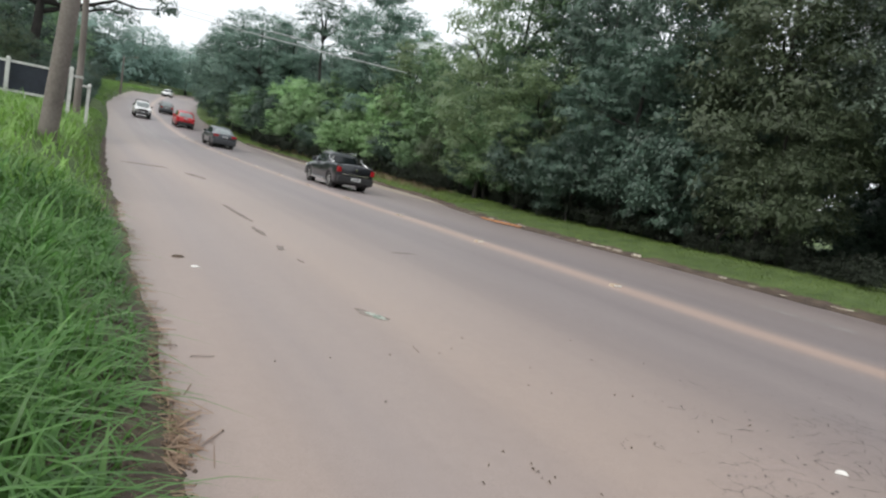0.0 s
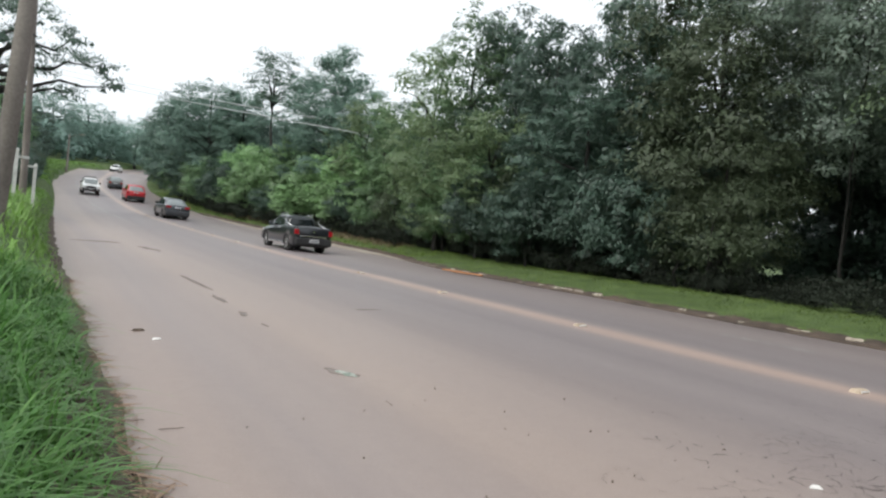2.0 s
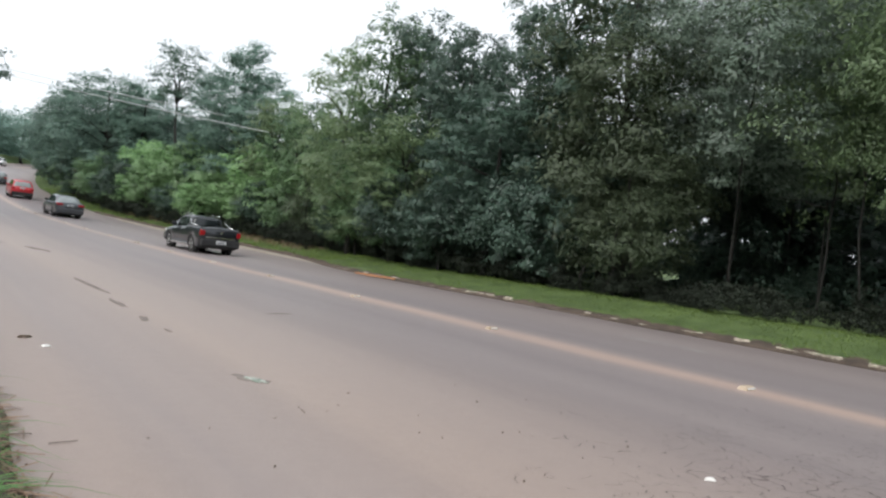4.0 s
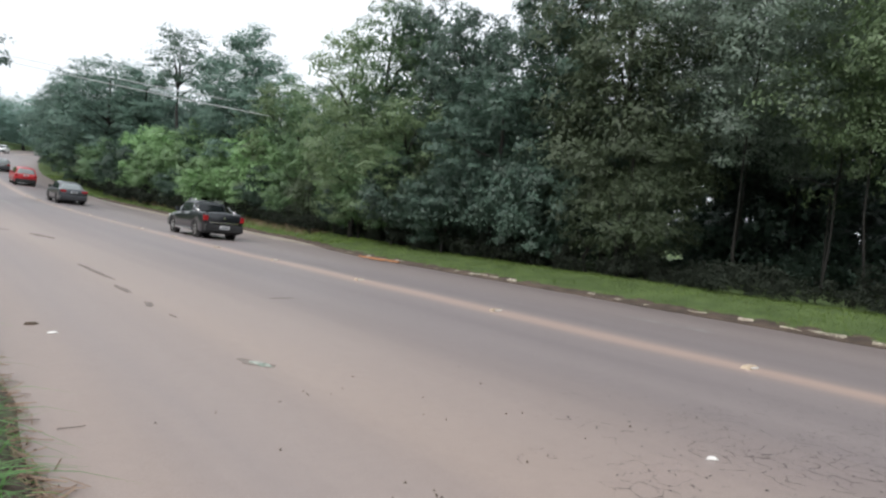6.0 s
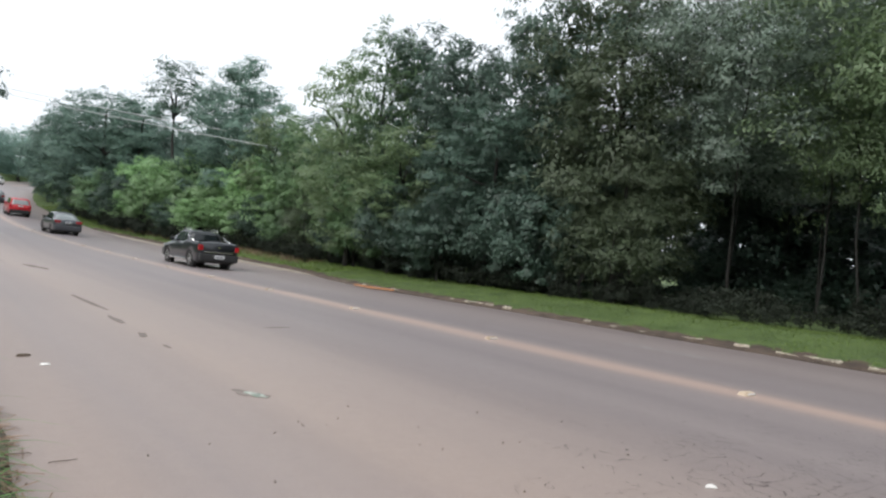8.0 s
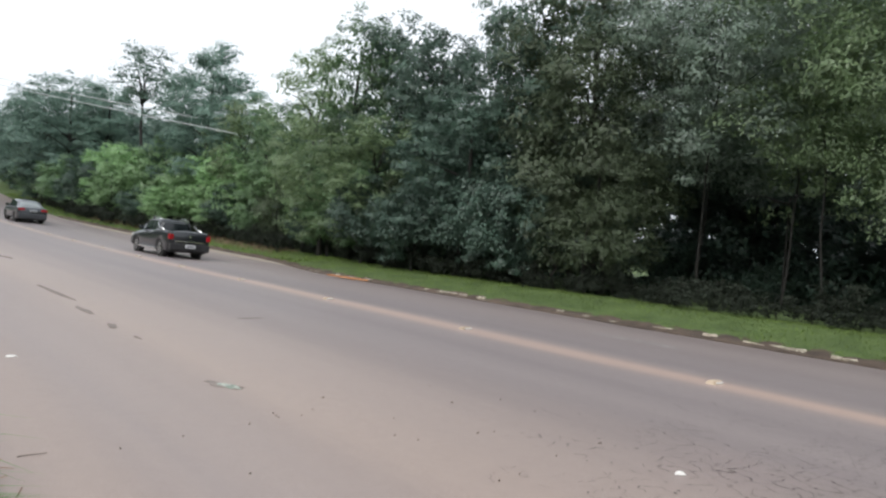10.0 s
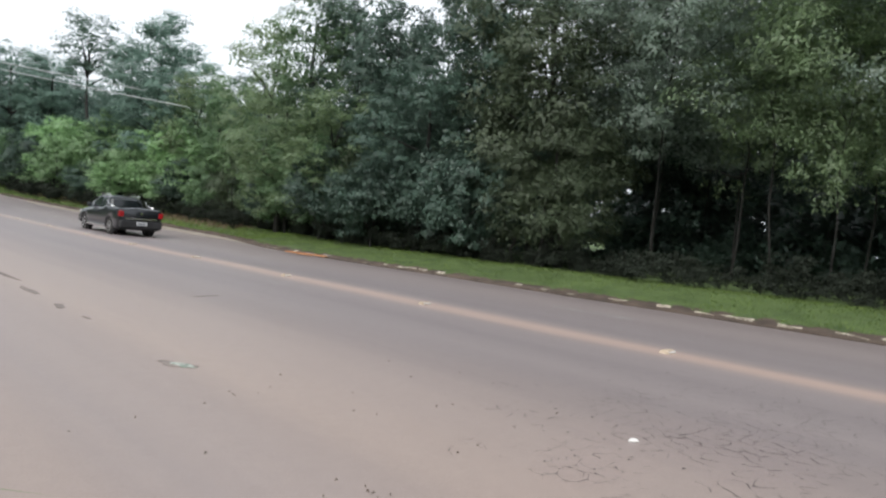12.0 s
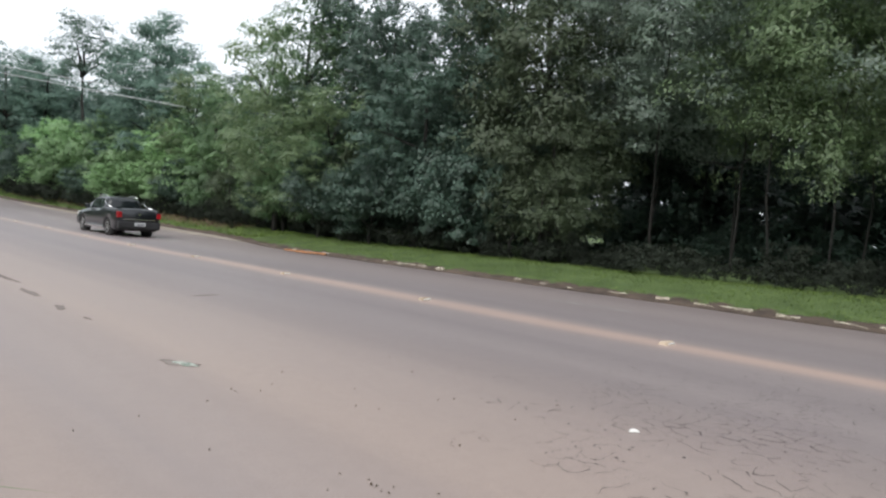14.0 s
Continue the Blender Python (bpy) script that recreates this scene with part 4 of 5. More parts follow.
# thickets along both edges towards the bend
for y in np.arange(66, 150, 4.6):
    bush.plant(float(right_edge(y)) + 1.4 + random.uniform(0, 0.6), float(y), random.uniform(1.3, 1.7), random.uniform(1.0, 1.4))
for y in np.arange(31, 118, 6.5):
    bush.plant(float(left_edge(y)) - 3.2 - random.uniform(0, 3), float(y), random.uniform(1.0, 1.5), random.uniform(0.9, 1.3))
for y in np.arange(37, 104, 4.5):
    bush.plant(float(left_edge(y)) - 2.0 - random.uniform(0, 0.5), float(y), random.uniform(0.5, 0.8), random.uniform(1.0, 1.5), which=0)
# small spare trunks in the dark under the canopy
for x, y in ((22.6, 2.5), (21.6, 7.9)):
    g = np.random.default_rng(int(x * 10 + y * 7) + 200)
    ob = thing("bare_sapling", "thin bare grey trunk in the dark wood", "sapling", "bare saplings under the canopy")
    zs = np.linspace(-0.2, 7.5, 8)
    part("stem", tube_bm(np.stack([np.cumsum(g.normal(0.03, 0.09, 8)), np.cumsum(g.normal(0, 0.08, 8)), zs], 1), np.linspace(0.04, 0.015, 8), 7), BARK, ob)
    for _ in range(3):
        z = g.uniform(2.5, 5.5)
        a = g.uniform(0, 6.3)
        pts = [(t * 1.3 * math.cos(a), t * 1.3 * math.sin(a), z + 0.7 * t - 0.5 * t * t + g.normal(0, 0.05)) for t in np.linspace(0, 1, 5)]
        part("branch", tube_bm(pts, np.linspace(0.025, 0.008, 5), 5), BARK, ob)
    ob.matrix_basis = pose(x, y, float(land(x, y)))

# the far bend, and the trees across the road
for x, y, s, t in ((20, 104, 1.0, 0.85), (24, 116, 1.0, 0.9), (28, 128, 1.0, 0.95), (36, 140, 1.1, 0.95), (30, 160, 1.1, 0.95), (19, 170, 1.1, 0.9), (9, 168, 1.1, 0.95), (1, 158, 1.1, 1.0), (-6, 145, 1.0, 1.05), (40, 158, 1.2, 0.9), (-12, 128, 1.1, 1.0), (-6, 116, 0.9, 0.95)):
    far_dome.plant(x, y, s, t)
spread = Kind(make_tree("spreading_tree", "old wide spreading tree with bare limbs and flat foliage tiers", 31, 10.0, 13.0, 5.0, 1, 0.24, LEAF_DARK, 0.32, density=1.25, per=22, clump=0.5, core=6, limbs=14, bend=0.5, wave=0.28,
                        blobs=[(3.4, 1.2, 7.4, 1.9, 1.9, 0.55), (5.6, -0.6, 6.9, 1.4, 1.4, 0.4), (2.2, -2.6, 8.4, 1.8, 1.8, 0.6), (0.2, 0.4, 9.2, 2.0, 2.0, 0.7), (-2.8, 1.4, 8.3, 2.2, 2.0, 0.7), (-4.6, -1.0, 7.2, 1.8, 1.8, 0.6),
                               (4.4, 2.4, 5.6, 1.5, 1.4, 0.5), (1.4, 3.4, 6.6, 1.8, 1.6, 0.6), (-1.6, -3.2, 6.6, 1.9, 1.7, 0.6), (-3.4, 3.4, 6.0, 1.8, 1.8, 0.7), (6.8, 0.9, 6.2, 1.0, 1.0, 0.45), (4.4, 0.4, 8.2, 1.3, 1.2, 0.7), (2.6, 0.6, 6.3, 1.2, 1.2, 0.6), (0.8, -1.2, 7.4, 1.4, 1.3, 0.7)]))
spread.plant(-3.4, 47, 1.0, 1.16, turn=0)
spread.plant(-8.5, 36, 0.9, 1.0, turn=150)
for x, y, s, t, k in ((-6.0, 60, 1.0, 1.1, 0), (-10, 50, 1.1, 1.1, 1), (-4.0, 74, 1.0, 1.1, 1), (-8, 84, 1.1, 1.2, 0), (-3.2, 95, 0.9, 1.1, 1), (-12, 40, 1.1, 1.1, 0), (-13, 66, 1.2, 1.1, 0), (-6.5, 38, 0.8, 1.0, 1), (-1.0, 108, 0.8, 1.1, 0)):
    dense.plant(x, y, s, t, which=k)

# deep wood behind the edge: large leaves, one mass
g = np.random.default_rng(77)
blobs = []
for _ in range(250):
    y = g.uniform(-34, 100)
    x = 29 + 14 * g.random() + max(0.0, (y - 40) * 0.03)
    h = 8.5 + 2.5 * g.random()
    z = 0.4 + (h - 1.0) * g.random() ** 1.2
    blobs.append((x, y, z + float(land(x, y)), 2.5, 2.5, 1.9))
for _ in range(130):
    y = g.uniform(-14, 24)
    x = 29 + 6 * g.random()
    blobs.append((x, y, 0.5 + 9.5 * g.random() + float(land(x, y)), 2.2, 2.2, 1.8))
for _ in range(60):
    y = g.uniform(-26, 18)
    x = 25 + 9 * g.random()
    blobs.append((x, y, 6.5 + 6.5 * g.random() + float(land(x, y)), 2.3, 2.3, 1.8))
for _ in range(70):
    y = g.uniform(-30, 24)
    x = 25.5 + 4 * g.random()
    blobs.append((x, y, 0.3 + 2.2 * g.random() + float(land(x, y)), 1.6, 1.6, 1.2))
for _ in range(150):
    y = g.uniform(-12, 22)
    x = 24.6 + 3.6 * g.random()
    blobs.append((x, y, 0.3 + 6.5 * g.random() + float(land(x, y)), 1.5, 1.5, 1.2))
for _ in range(120):
    y = g.uniform(-16, 24)
    x = 30 + 7 * g.random()
    blobs.append((x, y, 0.4 + 6.0 * g.random() + float(land(x, y)), 2.2, 2.2, 1.8))
for _ in range(45):
    y = g.uniform(14, 25)
    x = 27.5 + 6 * g.random()
    blobs.append((x, y, 0.6 + 8.0 * g.random() + float(land(x, y)), 1.9, 1.9, 1.6))
back, under = blobs[:250], blobs[250:]
p, q = crown_points(g, back, 1.0, 24, 0.5, gaps=9)
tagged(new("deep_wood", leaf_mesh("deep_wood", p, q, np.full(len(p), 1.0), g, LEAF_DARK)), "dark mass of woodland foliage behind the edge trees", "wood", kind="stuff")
p, q = crown_points(g, under, 0.7, 22, 0.8, gaps=9)
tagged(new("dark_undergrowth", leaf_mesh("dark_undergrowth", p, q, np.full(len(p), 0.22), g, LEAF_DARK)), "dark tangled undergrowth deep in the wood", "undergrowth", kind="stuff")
blobs = []
for _ in range(90):
    y, s = g.uniform(-60, 20), g.random()
    x = -14 - 14 * s
    blobs.append((x, y, 1.5 + 7 * g.random() + float(land(x, y)), 2.6, 2.6, 2.0))
for _ in range(80):
    x = g.uniform(-12, 45)
    blobs.append((x, -34 - 14 * g.random(), 1 + 8 * g.random(), 2.8, 2.8, 2.2))
for _ in range(230):
    x, y = g.uniform(-60, 80), g.uniform(180, 215)
    blobs.append((x, y, float(rise(y)) + 0.5 + 9 * g.random() ** 1.3, 3.5, 3.5, 2.6))
for _ in range(60):
    y = g.uniform(70, 175)
    x = float(left_edge(y)) - 6 - 12 * g.random()
    blobs.append((x, y, float(land(x, y)) + 0.5 + 4 * g.random(), 2.6, 2.6, 2.0))
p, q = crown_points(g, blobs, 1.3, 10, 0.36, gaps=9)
tagged(new("far_woods", leaf_mesh("far_woods", p, q, np.full(len(p), 1.15), g, LEAF_HAZED)), "far woods closing the view, distance haze in their leaf colour", "wood", kind="stuff")

# ---- poles, cables, fence on the bank ----


def utility_pole(x, y, r, height, label, tilt=(0, 0), arm=False):
    ob = thing("utility_pole", label, "pole")
    pts = [(0.012 * math.sin(z * 0.9), 0.01 * math.cos(z * 1.3), z) for z in np.linspace(-0.5, height, 14)]
    part("shaft", tube_bm(pts, np.linspace(r * 1.12, r * 0.62, 14), 16), POLE_WOOD, ob)
    if arm:
        part("crossarm", block(-0.9, 0.9, -0.05, 0.05, height - 0.6, height - 0.48, 0.01), POLE_WOOD, ob)
        for k in (-0.8, -0.3, 0.3, 0.8):
            part("insulator", tube_bm([(k, 0, height - 0.48), (k, 0, height - 0.42), (k, 0, height - 0.36)], [0.03, 0.045, 0.02], 8), CONCRETE, ob)
    else:
        part("steel_band", tube_bm([(0, 0, 4.6), (0, 0, 4.64)], [r * 0.96, r * 0.96], 16), DARK_RIM, ob)
    ob.matrix_basis = pose(x, y, float(land(x, y)), tilt[0], tilt[1], 0)
    return ob


utility_pole(-0.56, 12.6, 0.135, 10.0, "thick weathered wooden utility pole in tall grass", (0, 3.2))
utility_pole(-0.36, 22.0, 0.09, 8.5, "thinner weathered utility pole beyond the fence", (0, -1.0))
far_pole = utility_pole(3.5, 116, 0.17, 5.9, "far wooden street light pole beside the bend")
part("lamp_arm", tube_bm([(0, 0, 5.4), (0.7, -0.1, 5.9), (1.5, -0.2, 6.1)], 0.04, 6), POLE_WOOD, far_pole)
part("lamp_head", block(1.4, 2.0, -0.32, -0.08, 6.05, 6.17, 0.03), CONCRETE, far_pole)


def fence_post(x, y, top, group="white posts of the bank fence"):
    ob = thing("fence_post", "white painted square fence post on the bank", "post", group)
    height = top - float(land(x, y))
    part("shaft", block(-0.045, 0.045, -0.045, 0.045, -0.3, height, 0.008), WHITE_WOOD, ob)
    part("cap", block(-0.055, 0.055, -0.055, 0.055, height, height + 0.04, 0.01, (0.6, 0.6)), WHITE_WOOD, ob)
    ob.matrix_basis = pose(x, y, float(land(x, y)))
    return ob


fence_post(-1.90, 20.0, 2.32)
fence_post(-0.52, 20.0, 2.37)
fence_post(-0.10, 22.6, 2.13)
fence_post(-3.4, 20.2, 2.30)
sign = thing("board_fence", "dark navy sheet panel in a white wooden frame", "fence panel")
part("sheet", block(-3.35, -0.62, 20.08, 20.11, 1.56, 2.23), NAVY, sign)
part("top_rail", block(-3.4, -0.6, 20.06, 20.13, 2.23, 2.29, 0.006), WHITE_WOOD, sign)
part("bottom_rail", block(-3.4, -0.6, 20.06, 20.13, 1.50, 1.56, 0.006), WHITE_WOOD, sign)
part("side_rail", block(-0.6, -0.24, 20.06, 20.11, 2.17, 2.23, 0.006), WHITE_WOOD, sign)
part("side_rail", block(-0.36, -0.06, 22.52, 22.56, 2.05, 2.11, 0.006), WHITE_WOOD, sign)
for k in (-2.4, -1.5):
    part("brace", block(k - 0.02, k + 0.02, 20.11, 20.15, 0.6, 2.2, 0.004), WHITE_WOOD, sign)

for k, (a, b, sag) in enumerate((((-4.0, 80.0, 14.4), (18.4, 42.0, 7.9), 0.5), ((-4.0, 82.0, 15.2), (18.0, 48.0, 9.4), 0.5))):
    pts = [(a[0] + (b[0] - a[0]) * t, a[1] + (b[1] - a[1]) * t, a[2] + (b[2] - a[2]) * t - sag * 4 * t * (1 - t) * 0.5) for t in np.linspace(0, 1, 24)]
    tagged(part("power_cable", tube_bm(pts, 0.027, 5), WIRE), "thin pale overhead cable crossing before the trees", "cable", "overhead cables")

# ---- vehicles ----


def loft(rings, closed_ends=True):
    """A skin over rings of equally many points, from one side to the other."""
    bm = bmesh.new()
    rows = [[bm.verts.new(p) for p in r] for r in rings]
    for a, b in zip(rows, rows[1:]):
        for k in range(len(a) - 1):
            bm.faces.new((a[k], a[k + 1], b[k + 1], b[k]))
    if closed_ends:
        bm.faces.new(rows[0])
        bm.faces.new(rows[-1][::-1])
    bmesh.ops.remove_doubles(bm, verts=bm.verts[:], dist=0.0008)
    for f in bm.faces:
        f.smooth = True
    return bm


def lathe(profile, sides=28):
    """A body turned about x from (x, r) pairs."""
    bm = bmesh.new()
    rows = [[bm.verts.new((x, r * math.cos(2 * math.pi * k / sides), r * math.sin(2 * math.pi * k / sides))) for k in range(sides)] for x, r in profile]
    for a, b in zip(rows, rows[1:]):
        for k in range(sides):
            bm.faces.new((a[k], a[(k + 1) % sides], b[(k + 1) % sides], b[k]))
    for f in bm.faces:
        f.smooth = True
    bm.faces.new(rows[0])
    bm.faces.new(rows[-1][::-1])
    return bm


def wheel(parent, x, y, r, rim_mat, out):
    """Tyre and spoked rim; out is +1 or -1, the side that faces away from the car."""
    hub = part("wheel", lathe([(-0.09, r * 0.5), (-0.09, r * 0.62), (0.0, r * 0.62), (0.0, r * 0.2)], 16), DARK_RIM, parent)
    hub.matrix_basis = pose(x, y, r)
    part("tyre", lathe([(-0.095, r * 0.62), (-0.1, r * 0.9), (-0.075, r), (0.075, r), (0.1, r * 0.9), (0.095, r * 0.62)]), RUBBER, hub)
    bm = lathe([(0.085 * out, r * 0.655), (0.097 * out, r * 0.64), (0.097 * out, r * 0.56), (0.07 * out, r * 0.55)], 24)
    for k in range(5):
        b = block(-0.012, 0.012, -0.035, 0.035, 0.03, r * 0.6, 0.004, (1, 0.7))
        bmesh.ops.transform(b, matrix=pose(0.083 * out, 0, 0, 72 * k, 0, 0), verts=b.verts)
        join_bm(bm, b)
    join_bm(bm, lathe([(0.06 * out, 0.06), (0.1 * out, 0.055), (0.105 * out, 0.02)], 12))
    part("rim", bm, rim_mat, hub)


def glass_strip(cab, y0, y1, zb, side, margin):
    """A side window under the roof's line between two places along the car."""
    ys = np.linspace(y0, y1, 10)
    bm, rows = bmesh.new(), []
    for y in ys:
        top = max(zb + 0.01, cab["z"](y) - margin)
        row = []
        for z in (zb, top):
            f = (z - cab["belt"]) / (cab["roof"] - cab["belt"])
            w = cab["wb"] + (cab["wr"] - cab["wb"]) * f
            row += [bm.verts.new((side * (w + 0.006), y, z)), bm.verts.new((side * (w - 0.02), y, z))]
        rows.append(row)
    for a, b in zip(rows, rows[1:]):
        for k, j in ((0, 2), (2, 3), (3, 1), (1, 0)):
            bm.faces.new((a[k], a[j], b[j], b[k]))
    bm.faces.new([rows[0][k] for k in (0, 2, 3, 1)])
    bm.faces.new([rows[-1][k] for k in (1, 3, 2, 0)])
    return bm


def slope_glass(cab, y0, y1, width0, width1, up):
    """Windscreen or rear window lying on the slope of the cabin between two places."""
    bm, rows = bmesh.new(), []
    for t in np.linspace(0, 1, 6):
        y, w = y0 + (y1 - y0) * t, width0 + (width1 - width0) * t
        z = cab["z"](y) + 0.008
        rows.append([bm.verts.new((w * s, y + up * (0.03 * (1 - s * s)), z + 0.015 * (1 - s * s))) for s in np.linspace(-1, 1, 9)])
    for a, b in zip(rows, rows[1:]):
        for k in range(8):
            f = bm.faces.new((a[k], a[k + 1], b[k + 1], b[k]))
            f.smooth = True
    geo = bmesh.ops.extrude_face_region(bm, geom=bm.faces[:])
    bmesh.ops.translate(bm, vec=(0, 0, -0.02), verts=[e for e in geo["geom"] if isinstance(e, bmesh.types.BMVert)])
    return bm


def vehicle(name, label, m, c):
    """A car or pickup from its side outline: body with wheel arches, cabin, windows, lamps, bumpers, mirrors and wheels."""
    ob = thing(name, label, c.get("category", "car"), m=m)
    ln, hw, r, sill = c["length"], c["width"] / 2, c["wheel"], c["sill"]
    yr, yf = c["axles"]
    top = lambda y: float(np.interp(y, *zip(*c["top"])))
    stations = sorted(set(np.linspace(-ln / 2, ln / 2, 64)) | {yr - r - 0.05, yr + r + 0.05, yf - r - 0.05, yf + r + 0.05, *c.get("cuts", ())})
    rings = []
    for y in stations:
        e = min(1.0, (ln / 2 - abs(y)) / 0.28)
        w = hw * (0.86 + 0.14 * math.sqrt(max(0, 1 - (1 - e) ** 2)))
        zb = sill + (0.10 if e < 0.4 else 0)
        for a in (yr, yf):
            q = (r + 0.055) ** 2 - (y - a) ** 2
            if q > 0:
                zb = max(zb, r + math.sqrt(q))
        zt = top(y)
        side = [(w * 0.90, zb), (w * 0.985, zb + 0.03), (w, max(zb + 0.05, sill + 0.38)), (w * 0.985, max(zb + 0.07, zt - 0.14)), (w * 0.945, zt - 0.03)]
        bed = c.get("bed")
        if bed and bed[0] + 0.07 < y < bed[1]:
            side += [(w * 0.93, zt), (w * 0.885, zt), (w * 0.87, bed[2]), (0, bed[2])]
        else:
            side += [(w * 0.90, zt), (w * 0.72, zt + 0.02), (w * 0.4, zt + 0.035), (0, zt + 0.04)]
        rings.append([(x, y, z) for x, z in side] + [(-x, y, z) for x, z in side[-2::-1]])
    paint_m = c["paint"]
    body = part("body", loft(rings), paint_m, ob)
    part("underbody", block(-hw * 0.86, hw * 0.86, -ln / 2 + 0.15, ln / 2 - 0.15, sill - 0.04, sill + 0.16, 0.03), PLASTIC, ob)
    for a in (yr, yf):
        for s in (-1, 1):
            part("wheel_arch", lathe([(-0.12, r + 0.045), (0.10, r + 0.045), (0.10, r * 0.3)], 20), PLASTIC, ob).matrix_basis = pose(s * (hw - 0.16), a, r)
            wheel(ob, s * (hw - 0.115), a, r, c["rim"], s)
    cab = dict(c["cab"])
    outline = cab["outline"]
    cab["z"] = lambda y: float(np.interp(y, *zip(*outline)))
    rings = []
    for y in sorted(set(np.linspace(outline[0][0], outline[-1][0], 34)) | {p[0] for p in outline}):
        z = cab["z"](y)
        f = (z - cab["belt"]) / (cab["roof"] - cab["belt"])
        w = cab["wb"] + (cab["wr"] - cab["wb"]) * f
        side = [(cab["wb"], cab["belt"] - 0.05), (cab["wb"] + (w - cab["wb"]) * 0.9, cab["belt"] + (z - cab["belt"]) * 0.9), (w - 0.03, z - 0.01 * f), (w * 0.7, z + 0.02 * f), (0, z + 0.03 * f)]
        rings.append([(x, y, q) for x, q in side] + [(-x, y, q) for x, q in side[-2::-1]])
    part("cabin", loft(rings), paint_m, ob)
    for s in (-1, 1):
        for y0, y1 in c["side_windows"]:
            part("side_window", glass_strip(cab, y0, y1, cab["belt"] + 0.04, s, 0.075), GLASS, ob)
        hx = s * (hw * 0.985 + 0.012)
        for y in c["handles"]:
            part("door_handle", block(hx - 0.015, hx + 0.012, y - 0.09, y + 0.09, top(y) - 0.2, top(y) - 0.17, 0.006), c.get("handle", paint_m), ob)
        ym = c["mirror"]
        part("wing_mirror", block(s * (hw + 0.02) - 0.1, s * (hw + 0.02) + 0.1, ym - 0.05, ym + 0.06, cab["belt"] + 0.02, cab["belt"] + 0.17, 0.03), c.get("mirror_paint", PLASTIC), ob)
        a, b, z0, z1 = c["tail"]
        part("tail_light", block(s * a - 0.001 if s > 0 else s * b, s * b if s > 0 else s * a, -ln / 2 - 0.012, -ln / 2 + 0.12, z0, z1, 0.02), RED_LENS, ob, "red tail light")
        a, b, z0, z1 = c["head"]
        part("headlight", block(s * a if s > 0 else s * b, s * b if s > 0 else s * a, ln / 2 - 0.14, ln / 2 + 0.012, z0, z1, 0.025), CLEAR_LENS, ob, "clear headlight")
        part("sill_trim", block(s * hw * 0.99 - 0.02, s * hw * 0.99 + 0.02, yr + r + 0.08, yf - r - 0.08, sill - 0.03, sill + 0.06, 0.01), c.get("sill_paint", PLASTIC), ob)
    w0, w1 = c["screen"]
    part("windscreen", slope_glass(cab, w0, w1, cab["wb"] - 0.09, cab["wr"] - 0.07, 1), c.get("screen_glass", GLASS), ob)
    w0, w1 = c["rear_window"]
    part("rear_window", slope_glass(cab, w0, w1, cab["wb"] - 0.10, cab["wr"] - 0.08, -1), GLASS if not c.get("glare_rear") else GLARE_GLASS, ob)
    bz0, bz1 = c["bumper"]
    for s, n in ((-1, "rear_bumper"), (1, "front_bumper")):
        y = s * ln / 2
        part(n, block(-hw * 0.93, hw * 0.93, y - 0.10 if s < 0 else y - 0.14, y + 0.14 if s < 0 else y + 0.10, bz0, bz1, 0.045), c["bumper_paint"], ob)
        pz = c["plate"] if s < 0 else bz0 + 0.16
        py = y + s * (0.022 if s < 0 and pz > bz1 else 0.105)
        plate = part("number_plate", block(-0.2, 0.2, py - 0.008, py + 0.008, pz - 0.065, pz + 0.065, 0.003), PLATE, ob)
        part("plate_bar", block(-0.15, 0.15, py + s * 0.008 - 0.002, py + s * 0.008 + 0.002, pz - 0.035, pz + 0.025), PLATE_BAR, plate)
    return ob


sedan = dict(length=4.54, width=1.76, wheel=0.315, sill=0.24, axles=(-1.28, 1.32), paint=P_GREY, rim=DARK_RIM, bumper=(0.30, 0.62), bumper_paint=P_GREY, plate=0.82,
             top=[(-2.27, 0.82), (-2.2, 0.98), (-1.6, 1.03), (-0.9, 0.97), (0.9, 0.93), (1.6, 0.86), (2.15, 0.72), (2.27, 0.56)],
             cab=dict(belt=0.94, roof=1.46, wb=0.79, wr=0.60, outline=[(-1.75, 0.98), (-0.85, 1.38), (-0.4, 1.45), (0.2, 1.465), (0.55, 1.40), (1.35, 0.94)]),
             side_windows=[(-1.15, -0.42), (-0.34, 0.75)], handles=(-0.72, 0.05), mirror=0.82, tail=(0.46, 0.84, 0.80, 0.97), head=(0.42, 0.80, 0.60, 0.76), screen=(0.62, 1.28), rear_window=(-1.62, -0.9), glare_rear=True)
suv = dict(length=4.35, width=1.82, wheel=0.35, sill=0.30, axles=(-1.30, 1.32), paint=P_RED, rim=DARK_RIM, bumper=(0.34, 0.62), bumper_paint=PLASTIC, plate=0.98,
           top=[(-2.175, 0.9), (-2.12, 1.06), (-0.9, 1.05), (0.9, 1.02), (1.6, 0.98), (2.08, 0.86), (2.175, 0.62)],
           cab=dict(belt=1.03, roof=1.66, wb=0.83, wr=0.68, outline=[(-2.12, 1.04), (-1.78, 1.60), (-1.3, 1.66), (0.0, 1.67), (0.35, 1.60), (1.15, 1.03)]),
           side_windows=[(-1.72, -1.12), (-1.04, -0.30), (-0.22, 0.60)], handles=(-0.75, 0.1), mirror=0.66, mirror_paint=P_RED, tail=(0.62, 0.885, 0.86, 1.02), head=(0.45, 0.83, 0.70, 0.86), screen=(0.42, 1.08), rear_window=(-2.08, -1.82), glare_rear=True, sill_paint=CHROME)
